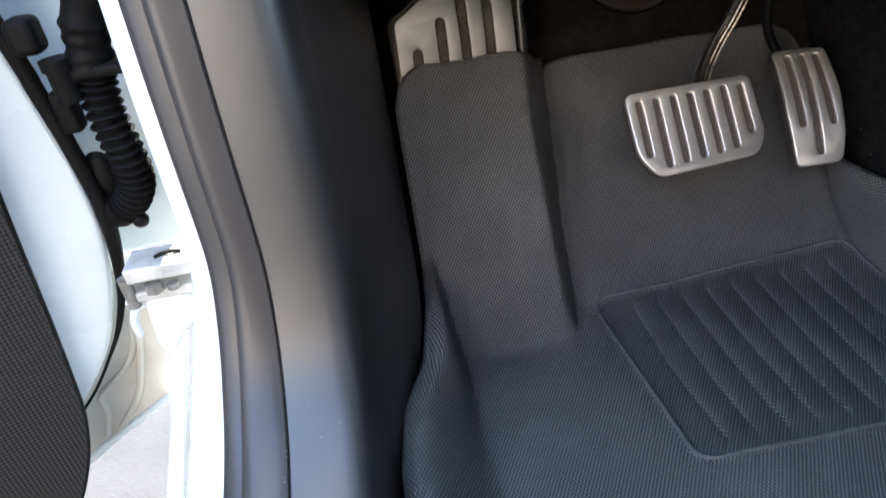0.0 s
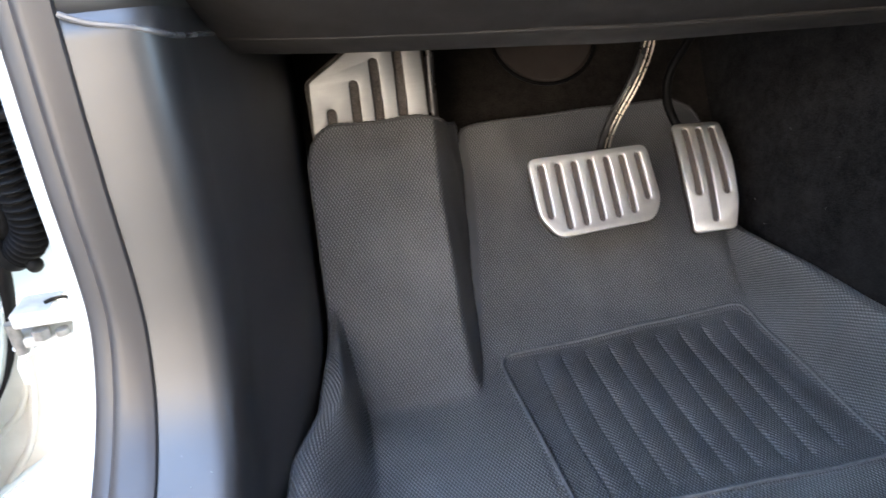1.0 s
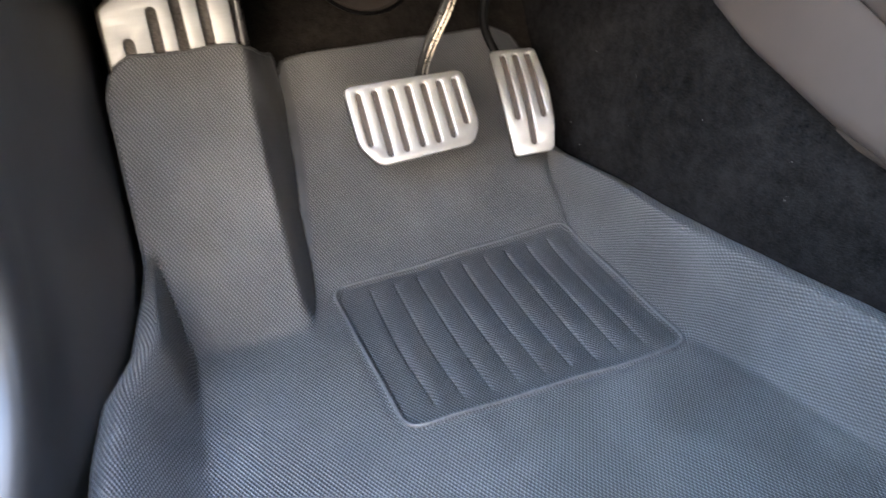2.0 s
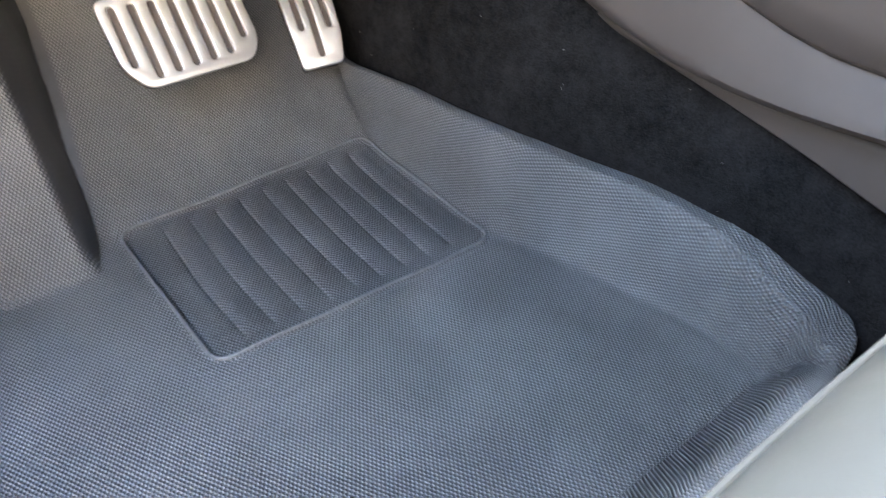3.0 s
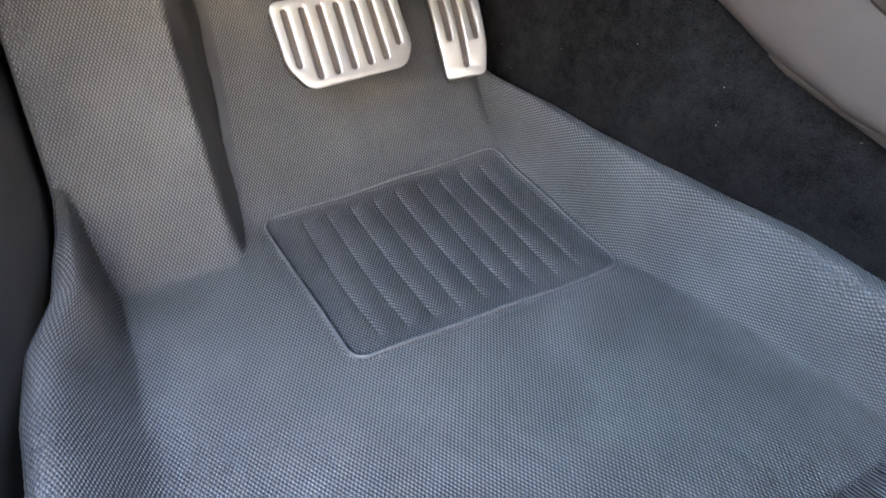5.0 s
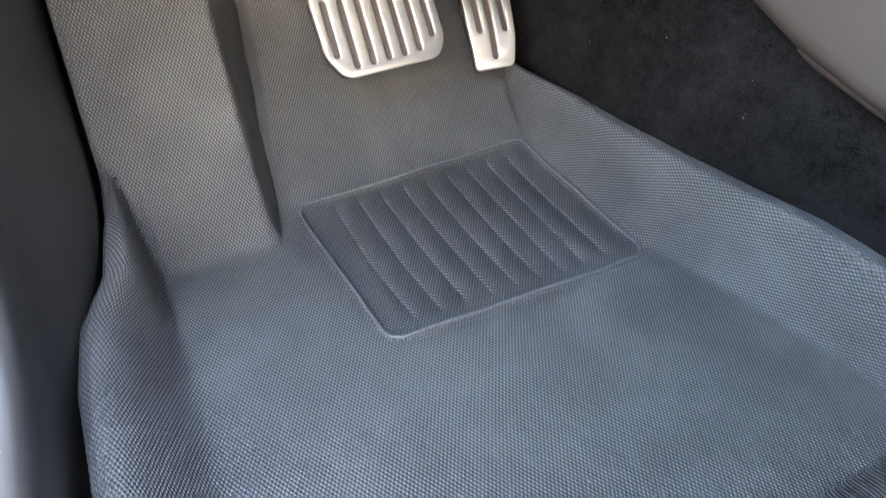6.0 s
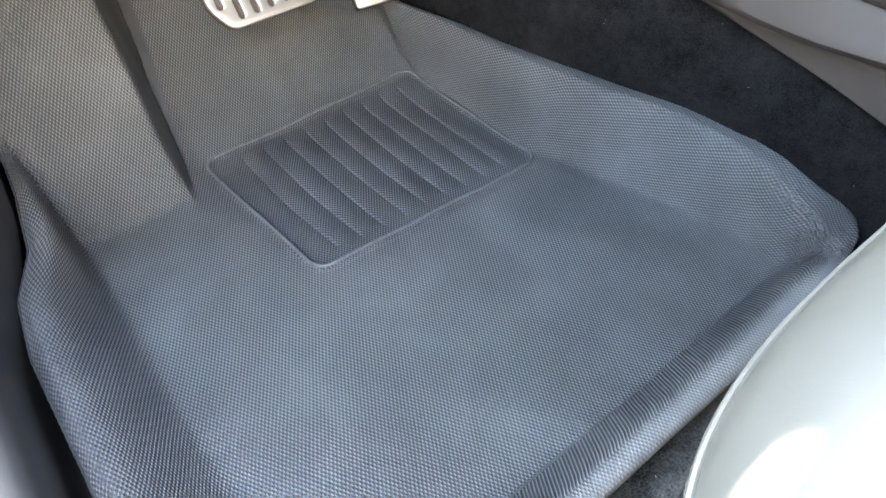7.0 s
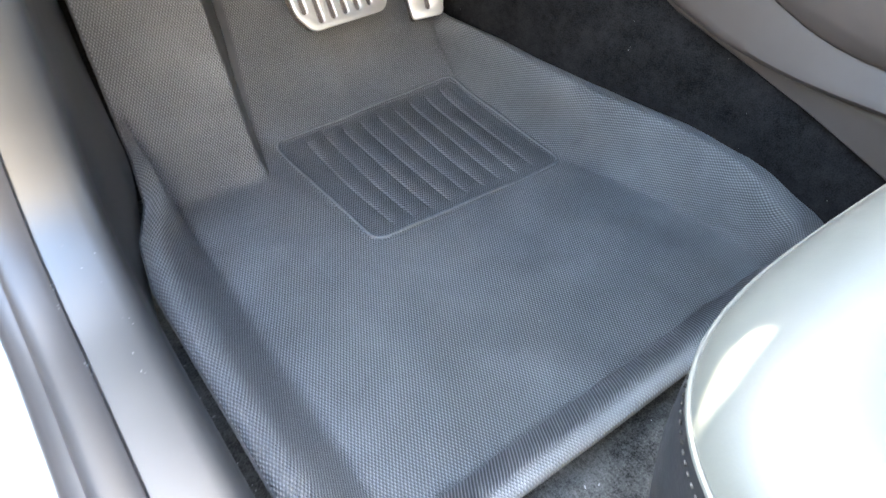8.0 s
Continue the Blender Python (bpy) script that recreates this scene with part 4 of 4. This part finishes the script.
h2 = rounded(part("door_leaf", box((-0.394, 0.124, 0.1405), (-0.335, 0.146, 0.1490)), M_HINGE), 0.002)
h3 = part("pin", tube([(-0.391, 0.126, 0.137), (-0.391, 0.126, 0.163)], 0.0045, 16), M_WORN, None, "worn grey hinge pin")
h4 = part("nut", tube([(-0.371, 0.122, 0.1495), (-0.371, 0.122, 0.157)], 0.0065, 6), M_WORN, None, "worn hexagonal nut")
h6 = part("bolt", tube([(-0.357, 0.122, 0.1500), (-0.357, 0.122, 0.1545)], 0.0048, 12), M_WORN, None, "worn round bolt head")
h7 = part("rubber_stop", tube(spline([(-0.366, 0.132, 0.1722), (-0.361, 0.133, 0.1735), (-0.353, 0.134, 0.1738), (-0.347, 0.134, 0.1726)], 5), 0.0016, 8), M_RUBBER, None, "black rubber stop")
h8 = part("link", tube(spline([(-0.3995, 0.133, 0.1375), (-0.391, 0.131, 0.1370), (-0.3835, 0.130, 0.1385)], 5), 0.0024, 8), M_PAINT, None, "white painted link")
h9 = part("link", tube(spline([(-0.385, 0.134, 0.1345), (-0.395, 0.135, 0.1300), (-0.4025, 0.138, 0.1180), (-0.4055, 0.143, 0.1000)], 5), 0.0034, 8), M_PAINT, None, "white painted link")
leaf = [(-0.3845, 0.1400), (-0.3480, 0.1400), (-0.3480, 0.114), (-0.3636, 0.1075), (-0.3825, 0.083), (-0.3895, 0.097)]
h5 = mesh_object("bracket", plate_mesh("bracket", fillet([(x, z) for x, z in leaf], 0.007), [], 0.010, 0.003), M_PAINT, None, "white painted bracket")
h5.matrix_world = basis(Vector((0, 0.135, 0)), (1, 0, 0), (0, 0, 1))
adopt(hinge, h1, h2, h3, h5, h8, h9)
adopt(h1, h4, h6, h7)

# ---- inner fender panel below the hinge ----
fender = thing("fender_panel", (-0.45, 0.19, 0.0), "cream sealed metal panel below the hinge", "body panel")
rim = [(-0.388, 0.135), (-0.42, 0.14), (-0.56, 0.14), (-0.56, -0.086), (-0.5298, -0.067), (-0.479, -0.034), (-0.4205, -0.002), (-0.409, 0.055), (-0.401, 0.11)]
f1 = mesh_object("panel", plate_mesh("panel", fillet(rim, 0.012), [], 0.004, 0.0015), M_CREAM)
f1.matrix_world = basis(Vector((0, 0.185, 0)), (1, 0, 0), (0, 0, 1))
f2 = part("seam", tube(spline([(-0.4217, 0.182, 0.115), (-0.4257, 0.181, 0.092), (-0.4318, 0.181, 0.068), (-0.4453, 0.181, 0.0454), (-0.463, 0.181, 0.0295), (-0.482, 0.181, 0.0135), (-0.4843, 0.181, -0.0078), (-0.494, 0.181, -0.033)], 6), 0.003, 8), M_CREAM, None, "raised sealant bead")
f3 = part("edge_flange", tube(spline([(-0.560, 0.180, -0.084), (-0.5298, 0.180, -0.065), (-0.479, 0.180, -0.032), (-0.440, 0.180, -0.010), (-0.4215, 0.180, 0.001)], 5), 0.004, 8), M_PAINT, None, "white folded edge")
f4 = part("fold", tube(spline([(-0.4180, 0.181, 0.127), (-0.4235, 0.180, 0.080), (-0.4345, 0.180, 0.043), (-0.4510, 0.181, 0.006), (-0.4795, 0.181, -0.029)], 6), 0.0035, 8), M_CREAM, None, "pressed fold")
sill_rim = [(-0.3965, 0.0720), (-0.3800, 0.0750), (-0.4140, -0.0213), (-0.4560, -0.1400), (-0.4715, -0.1330), (-0.4170, 0.0084)]
f5 = mesh_object("rocker_flange", plate_mesh("rocker_flange", fillet(sill_rim, 0.004), [], 0.005, 0.0015), M_PAINT, None, "white painted rocker flange")
f5.matrix_world = basis(Vector((0, 0.170, 0)), (1, 0, 0), (0, 0, 1))
adopt(fender, f1, f2, f3, f4, f5)


# ---- dust and lint ----
def flecks(name, spots, material, label, seed, long=1.0):
    """Small crumbs and fibres lying on a surface: (place, normal, size)."""
    rng = random.Random(seed)
    bm = bmesh.new()
    for p, nrm, size in spots:
        turn = Vector(nrm).to_track_quat("Z", "Y").to_matrix().to_4x4() @ Matrix.Rotation(rng.uniform(0, 6.3), 4, "Z")
        sx, sy = size * rng.uniform(0.7, 1.6) * long, size * rng.uniform(0.4, 0.8)
        m = Matrix.Translation(Vector(p) + Vector(nrm) * size * 0.2) @ turn @ Matrix.Diagonal((sx, sy, size * 0.4, 1))
        bmesh.ops.create_icosphere(bm, subdivisions=1, radius=0.5, matrix=m)
    return tagged(part(name, bm, material), label, "dust", kind="stuff")


rng = random.Random(4)
spots = []
for _ in range(70):
    y = rng.uniform(-0.30, 0.0)
    x = -0.245 + rng.gauss(0, 0.016)
    if -0.266 < x < -0.236:
        spots.append(((x, y, float(table(y, SILL)) - 0.0012 - 0.9 * max(0.0, x + 0.247) ** 1.5), (0, 0, 1), rng.choice((0.0006, 0.0008, 0.0010, 0.0014))))
for _ in range(60):
    y = rng.uniform(-0.42, -0.02)
    spots.append(((-0.2774 + rng.uniform(-0.001, 0.0012), y, float(table(y, SILL)) - 0.001), (0, 0, 1), rng.uniform(0.0008, 0.0016)))
flecks("sill_dust", spots, M_LINT, "pale dust crumbs on the dark sill trim", 5)
spots = []
for _ in range(16):
    y, z = rng.uniform(-0.35, 0.26), rng.uniform(0.06, 0.2)
    k = (z + 0.03) / 0.05
    spots.append(((float(table(y, TUNNEL)) + 0.004 * k - 0.012 * math.sin(k * 0.5) - 0.0125, y, z), (-1, 0, 0), rng.uniform(0.0005, 0.0009)))
flecks("carpet_lint", spots, M_LINT, "pale lint caught in the black tunnel carpet", 6, 1.6)
spots = [((rng.uniform(-0.2, 0.32), rng.uniform(-0.40, -0.295), -0.0115), (0, 0, 1), rng.uniform(0.0008, 0.002)) for _ in range(90)]
spots += [((rng.uniform(-0.222, -0.214), rng.uniform(-0.3, 0.0), -0.0115), (0, 0, 1), rng.uniform(0.0008, 0.0015)) for _ in range(40)]
flecks("floor_lint", spots, M_LINT, "pale crumbs on the black floor carpet behind the mat", 7, 1.4)
spots = [((0.062, -0.171, float(mat_z(0.062, -0.171))), (0, 0, 1), 0.0016), ((-0.137, 0.225, float(mat_z(-0.137, 0.225))), (0, -0.8, 0.5), 0.0016)]
flecks("mat_specks", spots, M_LINT, "two pale specks on the floor mat", 8)
